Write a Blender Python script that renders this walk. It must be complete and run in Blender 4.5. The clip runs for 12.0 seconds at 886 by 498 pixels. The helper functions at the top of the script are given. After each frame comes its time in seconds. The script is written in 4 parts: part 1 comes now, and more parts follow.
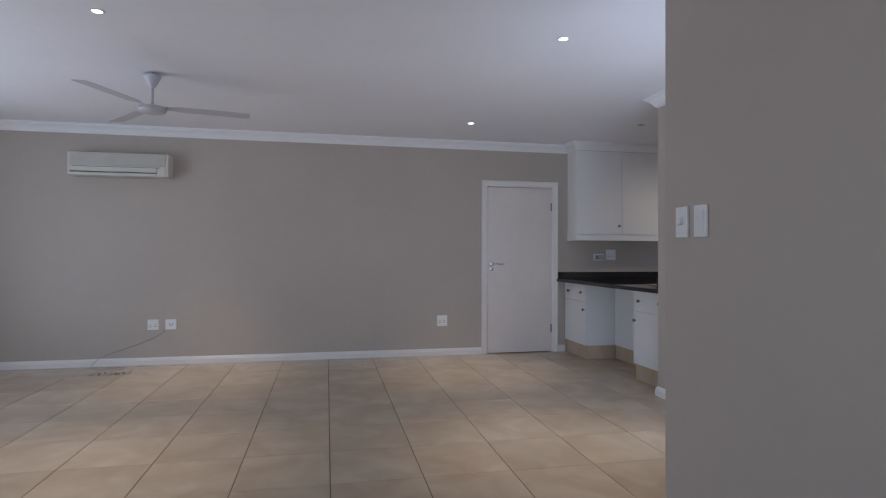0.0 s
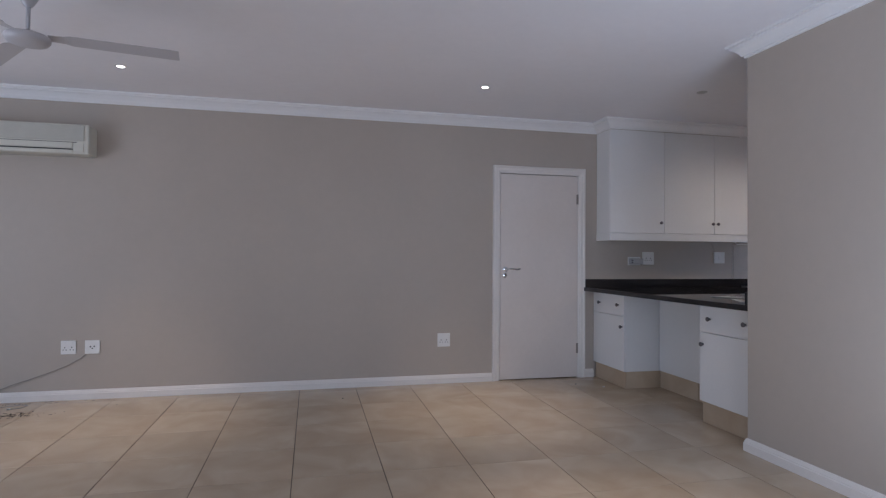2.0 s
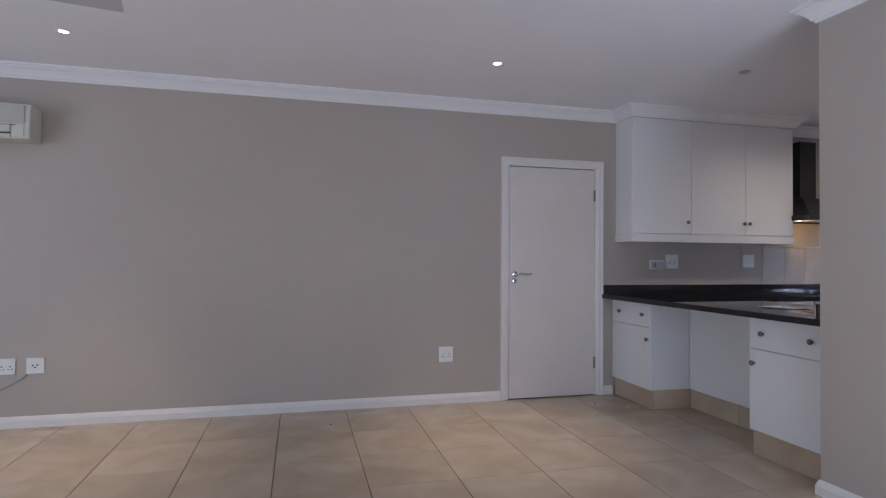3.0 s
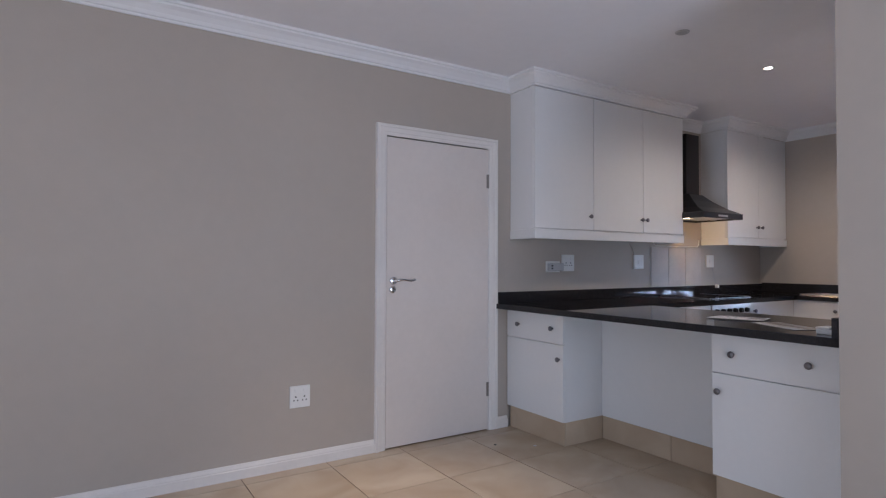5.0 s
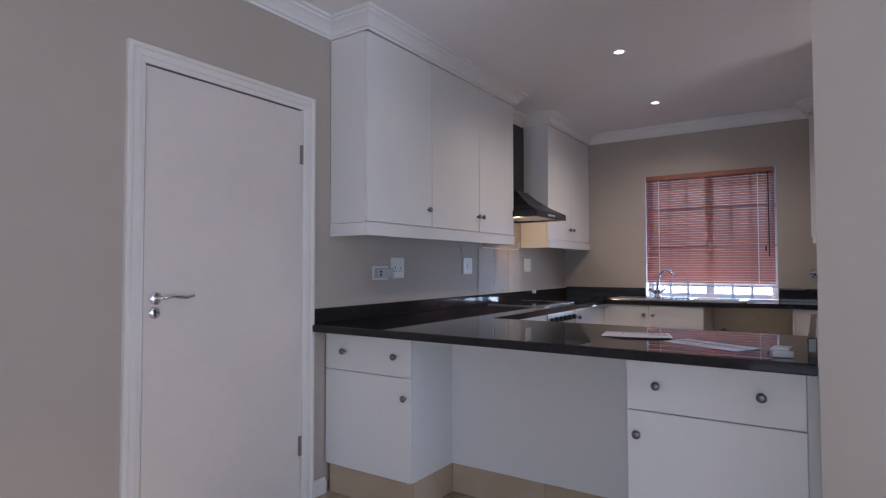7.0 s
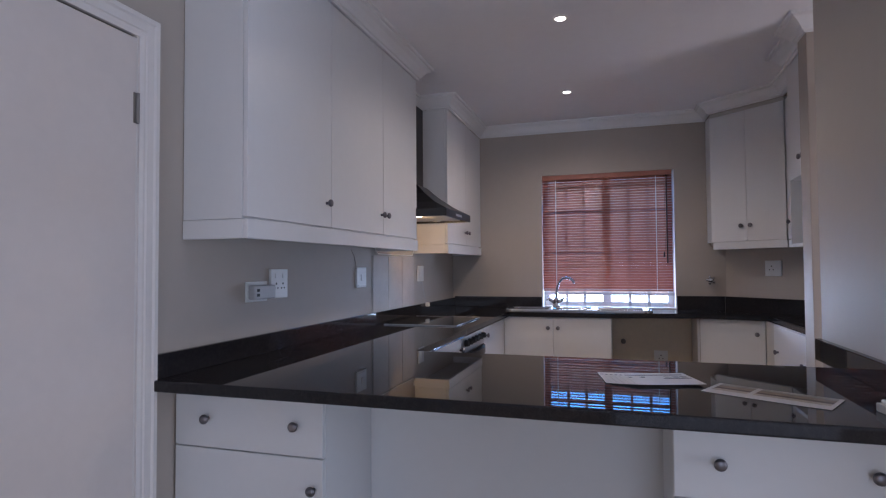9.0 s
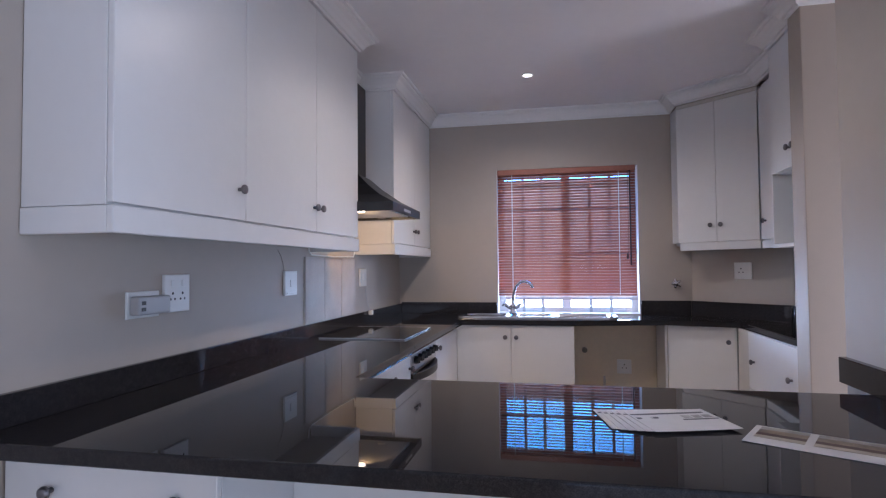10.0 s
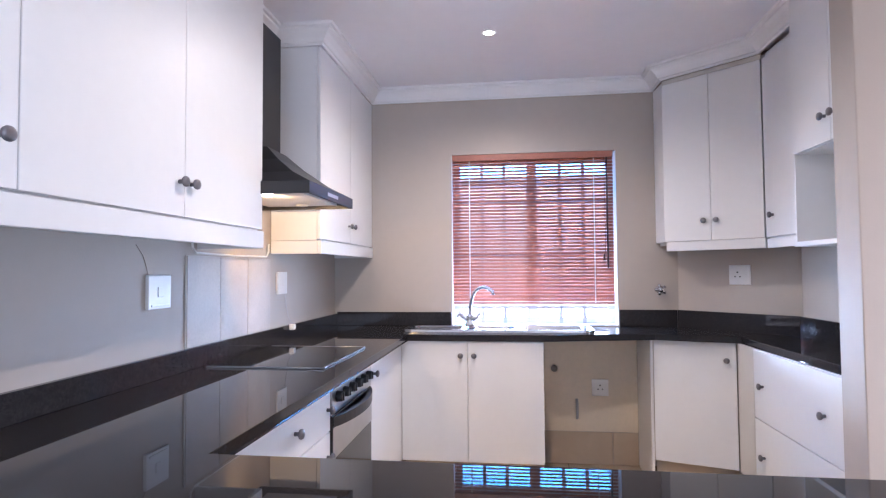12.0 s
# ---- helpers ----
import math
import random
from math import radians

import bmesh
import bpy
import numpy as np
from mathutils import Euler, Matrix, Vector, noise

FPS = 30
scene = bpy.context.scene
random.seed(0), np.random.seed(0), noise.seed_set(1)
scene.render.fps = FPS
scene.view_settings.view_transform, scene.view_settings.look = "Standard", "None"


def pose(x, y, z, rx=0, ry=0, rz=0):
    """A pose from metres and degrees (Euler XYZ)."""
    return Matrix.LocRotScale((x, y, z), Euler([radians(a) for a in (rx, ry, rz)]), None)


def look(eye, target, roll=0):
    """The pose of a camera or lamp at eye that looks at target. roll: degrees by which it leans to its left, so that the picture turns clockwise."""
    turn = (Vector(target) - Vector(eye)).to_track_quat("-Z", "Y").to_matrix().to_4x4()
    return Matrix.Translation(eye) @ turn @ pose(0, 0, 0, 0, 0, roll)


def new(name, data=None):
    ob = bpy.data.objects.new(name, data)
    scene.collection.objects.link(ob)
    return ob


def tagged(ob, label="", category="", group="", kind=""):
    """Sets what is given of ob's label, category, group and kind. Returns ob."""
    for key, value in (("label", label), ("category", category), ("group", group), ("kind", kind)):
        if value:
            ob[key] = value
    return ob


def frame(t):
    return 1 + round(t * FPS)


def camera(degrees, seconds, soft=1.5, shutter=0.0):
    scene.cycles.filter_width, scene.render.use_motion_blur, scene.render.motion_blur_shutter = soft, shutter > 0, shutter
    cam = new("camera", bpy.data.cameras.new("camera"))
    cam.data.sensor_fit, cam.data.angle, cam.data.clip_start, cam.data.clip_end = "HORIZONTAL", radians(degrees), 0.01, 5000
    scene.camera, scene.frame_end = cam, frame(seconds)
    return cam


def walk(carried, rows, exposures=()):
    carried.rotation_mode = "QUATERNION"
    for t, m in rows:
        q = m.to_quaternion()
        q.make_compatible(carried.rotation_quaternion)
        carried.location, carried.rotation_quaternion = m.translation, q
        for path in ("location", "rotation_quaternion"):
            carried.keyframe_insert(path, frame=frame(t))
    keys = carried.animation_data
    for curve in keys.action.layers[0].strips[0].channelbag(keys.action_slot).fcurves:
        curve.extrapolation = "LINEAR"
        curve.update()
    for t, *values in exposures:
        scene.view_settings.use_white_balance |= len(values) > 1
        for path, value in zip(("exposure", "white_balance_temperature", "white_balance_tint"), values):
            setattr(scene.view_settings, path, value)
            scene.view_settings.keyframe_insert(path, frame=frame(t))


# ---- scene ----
cam = camera(76.3, 12.0, 1.25)
PATH = [
    (0, (0.039, 0.432, 1.21), (0.443, 2.391, 1.228), 0.2),
    (0.5, (0.064, 0.755, 1.21), (0.474, 2.712, 1.227), 0.2),
    (1, (0.095, 1.098, 1.222), (0.519, 3.052, 1.243), 0.3),
    (1.5, (0.116, 1.424, 1.218), (0.553, 3.376, 1.243), 0.3),
    (2, (0.153, 1.787, 1.199), (0.608, 3.734, 1.23), 0.4),
    (2.5, (0.181, 2.113, 1.203), (0.653, 4.056, 1.239), 0.4),
    (4.5, (0.19, 3.453, 1.23), (1.044, 5.261, 1.265), 0.5),
    (5, (0.3, 3.77, 1.21), (1.377, 5.455, 1.257), 0.2),
    (5.5, (0.403, 4.035, 1.214), (1.599, 5.638, 1.263), 0.1),
    (6, (0.492, 4.301, 1.235), (1.935, 5.685, 1.285), 0.1),
    (6.5, (0.611, 4.547, 1.213), (2.196, 5.767, 1.27), -0.0),
    (7, (0.75, 4.812, 1.214), (2.415, 5.919, 1.277), -0.1),
    (9, (1.345, 5.566, 1.278), (3.255, 6.159, 1.342), -0.4),
    (9.5, (1.552, 5.66, 1.272), (3.489, 6.151, 1.34), -0.4),
    (10, (1.819, 5.721, 1.288), (3.777, 6.124, 1.356), -0.5),
    (10.5, (2.042, 5.764, 1.284), (4.009, 6.124, 1.353), -0.5),
    (11, (2.232, 5.816, 1.271), (4.207, 6.121, 1.345), -0.4),
    (11.5, (2.424, 5.796, 1.28), (4.404, 6.072, 1.359), -0.4),
    (12, (2.577, 5.785, 1.287), (4.559, 6.038, 1.365), -0.4),
]
walk(cam, [(t, look(eye, target, roll)) for t, eye, target, roll in PATH],
     exposures=[(0.0, -0.48, 6000, 17), (1.0, -0.48, 6000, 18), (2.5, -0.38, 6000, 20), (4.5, -0.06, 6000, 20), (5.5, 0.0, 6000, 20), (7.5, -0.12, 5950, 22),
                (9.0, -0.2, 5750, 23), (9.5, -0.02, 5680, 23), (10.5, 0.70, 5550, 22), (12.0, 1.42, 5580, 22)])

# ---- world, sun, large lights ----
world = bpy.data.worlds.new("sky")
scene.world = world
world.use_nodes = True
wn = world.node_tree.nodes
sky = wn.new("ShaderNodeTexSky")
sky.sky_type = "NISHITA"
sky.sun_disc = False
sky.sun_elevation = radians(52)
sky.sun_rotation = radians(-41)
wn["Background"].inputs["Strength"].default_value = 0.12
world.node_tree.links.new(sky.outputs[0], wn["Background"].inputs[0])

sun = new("sun", bpy.data.lights.new("sun", "SUN"))
sun.data.energy, sun.data.angle, sun.data.color = 5.0, radians(0.5), (1.0, 0.96, 0.9)
sun.matrix_world = look((0, 0, 10), (0.40, -0.45, 10 - 0.79))


def area_lamp(name, eye, target, w, h, watts, color):
    lamp = new(name, bpy.data.lights.new(name, "AREA"))
    lamp.data.shape, lamp.data.size, lamp.data.size_y = "RECTANGLE", w, h
    lamp.data.energy, lamp.data.color = watts, color
    lamp.matrix_world = look(eye, target)
    return lamp


DAY = (0.73, 0.86, 1.0)
area_lamp("daylight_west", (-3.88, 4.3, 1.1), (0, 4.3, 2.0), 2.6, 2.0, 56, DAY)
area_lamp("daylight_return", (2.22, 2.70, 1.1), (2.22, 5.0, 2.6), 0.88, 2.0, 30, DAY)
area_lamp("daylight_back", (-1.2, -2.46, 1.1), (-1.2, 0.6, 2.6), 3.0, 1.8, 50, DAY)
# added fill lamp in an unseen side opening, brightening the wall end
area_lamp("passage_fill", (3.89, 3.3, 0.95), (4.6, 3.45, 1.1), 0.9, 1.5, 18, (1.0, 0.96, 0.94))
area_lamp("daylight_kitchen", (12.4, 5.66, 4.6), (6.5, 5.66, 1.9), 8.0, 4.4, 1300, (0.10, 0.43, 1.0))
area_lamp("daylight_sill", (6.645, 5.66, 0.99), (5.9, 5.66, 1.34), 1.0, 0.10, 27, (0.62, 0.82, 1.0))
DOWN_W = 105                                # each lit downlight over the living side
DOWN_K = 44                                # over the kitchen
SLAT_TILT = 53                             # the blind's slats, outer edges raised


# ---- materials ----
def mat(name, color, rough=0.5, metal=0.0, grain=None, bump=0.0, bump_scale=200.0, vary=0.0, vary_scale=2.0, coat=0.0, rand=0.0):
    """A painted or solid surface: colour varied at two scales, with fine relief."""
    m = bpy.data.materials.new(name)
    m.use_nodes = True
    nt = m.node_tree
    b = nt.nodes["Principled BSDF"]
    b.inputs["Roughness"].default_value, b.inputs["Metallic"].default_value = rough, metal
    b.inputs["Coat Weight"].default_value = coat
    tc = nt.nodes.new("ShaderNodeTexCoord")
    src = None
    col = nt.nodes.new("ShaderNodeRGB")
    col.outputs[0].default_value = (*color, 1)
    src = col.outputs[0]
    for scale, amount in ((vary_scale, vary), (vary_scale * 14, vary * 0.5)):
        if amount > 0:
            n = nt.nodes.new("ShaderNodeTexNoise")
            n.inputs["Scale"].default_value, n.inputs["Detail"].default_value = scale, 5
            nt.links.new(tc.outputs["Object"], n.inputs["Vector"])
            r = nt.nodes.new("ShaderNodeMapRange")
            r.inputs["From Min"].default_value, r.inputs["From Max"].default_value = 0.3, 0.7
            r.inputs["To Min"].default_value, r.inputs["To Max"].default_value = 1 - amount, 1 + amount
            nt.links.new(n.outputs[0], r.inputs[0])
            x = nt.nodes.new("ShaderNodeVectorMath")
            x.operation = "SCALE"
            nt.links.new(src, x.inputs[0])
            nt.links.new(r.outputs[0], x.inputs["Scale"])
            src = x.outputs[0]
    if rand > 0:
        oi = nt.nodes.new("ShaderNodeObjectInfo")
        r = nt.nodes.new("ShaderNodeMapRange")
        r.inputs["To Min"].default_value, r.inputs["To Max"].default_value = 1 - rand, 1 + rand
        nt.links.new(oi.outputs["Random"], r.inputs[0])
        x = nt.nodes.new("ShaderNodeVectorMath")
        x.operation = "SCALE"
        nt.links.new(src, x.inputs[0])
        nt.links.new(r.outputs[0], x.inputs["Scale"])
        src = x.outputs[0]
    nt.links.new(src, b.inputs["Base Color"])
    if bump > 0:
        n = nt.nodes.new("ShaderNodeTexNoise")
        n.inputs["Scale"].default_value, n.inputs["Detail"].default_value = bump_scale, 3
        nt.links.new(tc.outputs["Object"], n.inputs["Vector"])
        bp = nt.nodes.new("ShaderNodeBump")
        bp.inputs["Strength"].default_value, bp.inputs["Distance"].default_value = bump, 0.002
        nt.links.new(n.outputs[0], bp.inputs["Height"])
        nt.links.new(bp.outputs[0], b.inputs["Normal"])
    return m


def glow(name, color, strength):
    m = bpy.data.materials.new(name)
    m.use_nodes = True
    b = m.node_tree.nodes["Principled BSDF"]
    b.inputs["Base Color"].default_value = (0.8, 0.8, 0.8, 1)
    b.inputs["Emission Color"].default_value, b.inputs["Emission Strength"].default_value = (*color, 1), strength
    return m


def tile_material(name, rough):
    """Glazed beige ceramic: cloudy sandy mottling, fine speckle, each piece a little different."""
    m = bpy.data.materials.new(name)
    m.use_nodes = True
    nt = m.node_tree
    b = nt.nodes["Principled BSDF"]
    tc, oi = nt.nodes.new("ShaderNodeTexCoord"), nt.nodes.new("ShaderNodeObjectInfo")
    off = nt.nodes.new("ShaderNodeVectorMath")
    off.operation = "MULTIPLY_ADD"
    off.inputs[1].default_value = (1, 1, 1)
    shift = nt.nodes.new("ShaderNodeCombineXYZ")
    k = nt.nodes.new("ShaderNodeMath")
    k.operation, k.inputs[1].default_value = "MULTIPLY", 37.0
    nt.links.new(oi.outputs["Random"], k.inputs[0])
    nt.links.new(k.outputs[0], shift.inputs[0])
    nt.links.new(k.outputs[0], shift.inputs[2])
    nt.links.new(tc.outputs["Object"], off.inputs[0])
    nt.links.new(shift.outputs[0], off.inputs[2])
    n = nt.nodes.new("ShaderNodeTexNoise")
    n.inputs["Scale"].default_value, n.inputs["Detail"].default_value, n.inputs["Distortion"].default_value = 3.2, 7, 0.6
    nt.links.new(off.outputs[0], n.inputs["Vector"])
    ramp = nt.nodes.new("ShaderNodeValToRGB")
    ramp.color_ramp.elements[0].position, ramp.color_ramp.elements[0].color = 0.30, (0.46, 0.35, 0.245, 1)
    ramp.color_ramp.elements[1].position, ramp.color_ramp.elements[1].color = 0.70, (0.56, 0.455, 0.335, 1)
    nt.links.new(n.outputs[0], ramp.inputs[0])
    r = nt.nodes.new("ShaderNodeMapRange")
    r.inputs["To Min"].default_value, r.inputs["To Max"].default_value = 0.93, 1.06
    nt.links.new(oi.outputs["Random"], r.inputs[0])
    x = nt.nodes.new("ShaderNodeVectorMath")
    x.operation = "SCALE"
    nt.links.new(ramp.outputs[0], x.inputs[0])
    nt.links.new(r.outputs[0], x.inputs["Scale"])
    nt.links.new(x.outputs[0], b.inputs["Base Color"])
    f = nt.nodes.new("ShaderNodeTexNoise")
    f.inputs["Scale"].default_value, f.inputs["Detail"].default_value = 9, 4
    nt.links.new(off.outputs[0], f.inputs["Vector"])
    rr = nt.nodes.new("ShaderNodeMapRange")
    rr.inputs["To Min"].default_value, rr.inputs["To Max"].default_value = rough - 0.07, rough + 0.09
    nt.links.new(f.outputs[0], rr.inputs[0])
    nt.links.new(rr.outputs[0], b.inputs["Roughness"])
    bp = nt.nodes.new("ShaderNodeBump")
    bp.inputs["Strength"].default_value, bp.inputs["Distance"].default_value = 0.05, 0.002
    nt.links.new(f.outputs[0], bp.inputs["Height"])
    nt.links.new(bp.outputs[0], b.inputs["Normal"])
    return m


def granite_material(name):
    m = bpy.data.materials.new(name)
    m.use_nodes = True
    nt = m.node_tree
    b = nt.nodes["Principled BSDF"]
    tc = nt.nodes.new("ShaderNodeTexCoord")
    v = nt.nodes.new("ShaderNodeTexVoronoi")
    v.inputs["Scale"].default_value = 620
    n = nt.nodes.new("ShaderNodeTexNoise")
    n.inputs["Scale"].default_value, n.inputs["Detail"].default_value = 70, 6
    nt.links.new(tc.outputs["Object"], v.inputs["Vector"])
    nt.links.new(tc.outputs["Object"], n.inputs["Vector"])
    mix = nt.nodes.new("ShaderNodeMath")
    mix.operation = "MULTIPLY"
    nt.links.new(v.outputs["Color"], mix.inputs[0])
    nt.links.new(n.outputs[0], mix.inputs[1])
    ramp = nt.nodes.new("ShaderNodeValToRGB")
    ramp.color_ramp.elements[0].position, ramp.color_ramp.elements[0].color = 0.1, (0.016, 0.015, 0.017, 1)
    ramp.color_ramp.elements[1].position, ramp.color_ramp.elements[1].color = 0.85, (0.052, 0.047, 0.046, 1)
    nt.links.new(mix.outputs[0], ramp.inputs[0])
    nt.links.new(ramp.outputs[0], b.inputs["Base Color"])
    s = nt.nodes.new("ShaderNodeTexNoise")
    s.inputs["Scale"].default_value, s.inputs["Detail"].default_value = 5, 5
    nt.links.new(tc.outputs["Object"], s.inputs["Vector"])
    rr = nt.nodes.new("ShaderNodeMapRange")
    rr.inputs["From Min"].default_value, rr.inputs["From Max"].default_value = 0.35, 0.7
    rr.inputs["To Min"].default_value, rr.inputs["To Max"].default_value = 0.008, 0.03
    nt.links.new(s.outputs[0], rr.inputs[0])
    nt.links.new(rr.outputs[0], b.inputs["Roughness"])
    b.inputs["Specular IOR Level"].default_value = 0.25
    return m


WALL = mat("wall_paint", (0.452, 0.400, 0.345), 0.55, vary=0.025, vary_scale=1.3, bump=0.12, bump_scale=140)
# cream tone holds the brighter light on the appliance space wall
LITWALL = mat("lit_wall_cream", (0.72, 0.63, 0.49), 0.6, vary=0.05, vary_scale=3, bump=0.15, bump_scale=120)
CEIL = mat("ceiling_paint", (0.85, 0.84, 0.86), 0.8, vary=0.02, vary_scale=1.0, bump=0.08, bump_scale=90)
CORNICE = mat("cornice_paint", (0.82, 0.82, 0.82), 0.6, vary=0.02, vary_scale=3)
TRIM = mat("gloss_trim_paint", (0.77, 0.735, 0.70), 0.32, vary=0.03, vary_scale=3, bump=0.05, bump_scale=60)
DOOR = mat("door_enamel", (0.72, 0.66, 0.615), 0.3, vary=0.03, vary_scale=2, bump=0.06, bump_scale=50)
CAB = mat("white_melamine", (0.76, 0.762, 0.757), 0.33, vary=0.015, vary_scale=2, bump=0.03, bump_scale=80)
# greyer than the fronts; holds the shade of filler strip and fascia
CABGREY = mat("greyer_cabinet_board", (0.60, 0.58, 0.54), 0.5, vary=0.02)
GROUT = mat("dark_grout", (0.11, 0.085, 0.065), 0.9, vary=0.15, vary_scale=8, bump=0.3)
TILE = tile_material("floor_tile_glaze", 0.20)
KICK = tile_material("kick_tile_glaze", 0.4)
GRANITE = granite_material("black_granite")
PLASTIC = mat("white_plastic", (0.78, 0.78, 0.76), 0.35, vary=0.02, vary_scale=20)
ACPLASTIC = mat("aged_cream_plastic", (0.60, 0.585, 0.51), 0.42, vary=0.03, vary_scale=6)
ACGREY = mat("grille_cream_grey", (0.50, 0.49, 0.43), 0.5, vary=0.05, vary_scale=8)
GREYP = mat("grey_plastic", (0.45, 0.45, 0.46), 0.4, vary=0.03, vary_scale=20)
BLACK = mat("black_plastic", (0.015, 0.015, 0.016), 0.4)
CHROME = mat("chrome", (0.75, 0.75, 0.77), 0.12, 1.0)
STEEL = mat("brushed_steel", (0.55, 0.55, 0.56), 0.28, 1.0, vary=0.04, vary_scale=12, bump=0.05, bump_scale=300)
SINKM = mat("polished_sink_steel", (0.50, 0.50, 0.51), 0.14, 1.0, vary=0.04, vary_scale=12, bump=0.03, bump_scale=260)
PEWTER = mat("pewter_knob", (0.20, 0.19, 0.20), 0.38, 0.9, vary=0.1, vary_scale=60)
HINGE = mat("hinge_steel", (0.30, 0.28, 0.26), 0.4, 0.9)
HOODM = mat("black_enamel", (0.014, 0.014, 0.016), 0.42, vary=0.1, vary_scale=5)
GLASSK = mat("black_glass", (0.006, 0.006, 0.007), 0.05)
OVENGL = mat("oven_glass", (0.03, 0.028, 0.025), 0.06)
BLIND = mat("red_brown_slat", (0.34, 0.13, 0.085), 0.38, vary=0.1, vary_scale=5, rand=0.12)
WAND = mat("dark_stained_wood", (0.06, 0.022, 0.018), 0.4)
CORD = mat("pale_cord", (0.75, 0.70, 0.66), 0.8)
# white enamel greyed in colour for the shade on the blades' undersides
FANM = mat("shaded_fan_enamel", (0.52, 0.51, 0.53), 0.35, vary=0.03, vary_scale=6)
FRAMEW = mat("white_window_frame", (0.70, 0.70, 0.70), 0.4, vary=0.03)
BARS = mat("painted_bar_steel", (0.45, 0.45, 0.46), 0.5)
PAPER = mat("white_paper", (0.62, 0.61, 0.60), 0.55, vary=0.03, vary_scale=30)
INK = mat("dark_print", (0.07, 0.07, 0.08), 0.5)
PHOTO1 = mat("photo_print_brown", (0.20, 0.15, 0.10), 0.35, vary=0.5, vary_scale=30)
PHOTO2 = mat("photo_print_grey", (0.28, 0.27, 0.25), 0.35, vary=0.5, vary_scale=26)
PHOTO3 = mat("photo_print_pale", (0.42, 0.38, 0.30), 0.35, vary=0.3, vary_scale=40)
PAVING = mat("pale_paving", (0.50, 0.47, 0.42), 0.85, vary=0.08, vary_scale=0.6, bump=0.3, bump_scale=20)
PLASTER = mat("outside_plaster", (0.76, 0.62, 0.52), 0.85, vary=0.05, vary_scale=1)
CABLE = mat("grey_cable", (0.26, 0.24, 0.22), 0.6)
DIRT = mat("floor_debris", (0.10, 0.085, 0.07), 0.9, vary=0.3, vary_scale=40)
LAMPGLOW = glow("downlight_lens", (1.0, 0.90, 0.78), 14)
HOODGLOW = glow("hood_lamp_lens", (1.0, 0.80, 0.55), 9)

SLATM = bpy.data.materials.new("translucent_red_brown_slat")
SLATM.use_nodes = True
_n, _l = SLATM.node_tree.nodes, SLATM.node_tree.links
_n["Principled BSDF"].inputs["Base Color"].default_value, _n["Principled BSDF"].inputs["Roughness"].default_value = (0.40, 0.135, 0.085, 1), 0.36
_t, _x = _n.new("ShaderNodeBsdfTranslucent"), _n.new("ShaderNodeMixShader")
_t.inputs[0].default_value, _x.inputs[0].default_value = (0.62, 0.24, 0.16, 1), 0.15
_l.new(_n["Principled BSDF"].outputs[0], _x.inputs[1])
_l.new(_t.outputs[0], _x.inputs[2])
_l.new(_x.outputs[0], _n["Material Output"].inputs[0])
PANE = bpy.data.materials.new("window_glass")
PANE.use_nodes = True
_b = PANE.node_tree.nodes["Principled BSDF"]
_b.inputs["Transmission Weight"].default_value, _b.inputs["Roughness"].default_value, _b.inputs["IOR"].default_value = 1.0, 0.0, 1.45
_b.inputs["Base Color"].default_value = (0.95, 0.97, 1, 1)


# ---- mesh helpers ----
def finish(name, bm, material, parent=None, label="", smooth=False):
    me = bpy.data.meshes.new(name)
    bmesh.ops.recalc_face_normals(bm, faces=bm.faces)
    bm.to_mesh(me)
    bm.free()
    me.materials.append(material)
    if smooth:
        for p in me.polygons:
            p.use_smooth = True
    ob = new(name, me)
    if parent is not None:
        ob.parent = parent
    if label:
        tagged(ob, label)
    return ob


def part(name, bm, material, parent, label="", smooth=False):
    return finish(name, bm, material, parent, label, smooth)


def thing(name, label, category, loc=(0, 0, 0), group="", kind=""):
    ob = new(name)
    ob.location = loc
    ob.empty_display_size = 0.1
    return tagged(ob, label, category, group, kind)


def B(x0, x1, y0, y1, z0, z1, bevel=0.0, bm=None):
    """A box between the given bounds, with its edges eased."""
    own = bmesh.new()
    bmesh.ops.create_cube(own, size=1, matrix=Matrix.Translation(((x0 + x1) / 2, (y0 + y1) / 2, (z0 + z1) / 2)) @ Matrix.Diagonal((x1 - x0, y1 - y0, z1 - z0, 1)))
    if bevel > 0:
        bmesh.ops.bevel(own, geom=own.edges[:], offset=bevel, segments=2, affect="EDGES", profile=0.5)
    if bm is None:
        return own
    join(bm, own)
    return bm


def join(bm, other, m=None):
    if m is not None:
        bmesh.ops.transform(other, matrix=m, verts=other.verts)
    me = bpy.data.meshes.new("tmp")
    other.to_mesh(me)
    other.free()
    bm.from_mesh(me)
    bpy.data.meshes.remove(me)
    return bm


def moved(bm, m):
    bmesh.ops.transform(bm, matrix=m, verts=bm.verts)
    return bm


def spin(profile, seg=24):
    """A turned body about z from (radius, height) pairs."""
    bm = bmesh.new()
    rings = []
    for r, z in profile:
        if r < 1e-6:
            rings.append([bm.verts.new((0, 0, z))])
        else:
            rings.append([bm.verts.new((r * math.cos(2 * math.pi * i / seg), r * math.sin(2 * math.pi * i / seg), z)) for i in range(seg)])
    for a, b in zip(rings, rings[1:]):
        for i in range(seg):
            j = (i + 1) % seg
            if len(a) == 1 and len(b) > 1:
                bm.faces.new((a[0], b[i], b[j]))
            elif len(b) == 1 and len(a) > 1:
                bm.faces.new((a[i], a[j], b[0]))
            elif len(a) > 1:
                bm.faces.new((a[i], a[j], b[j], b[i]))
    return bm


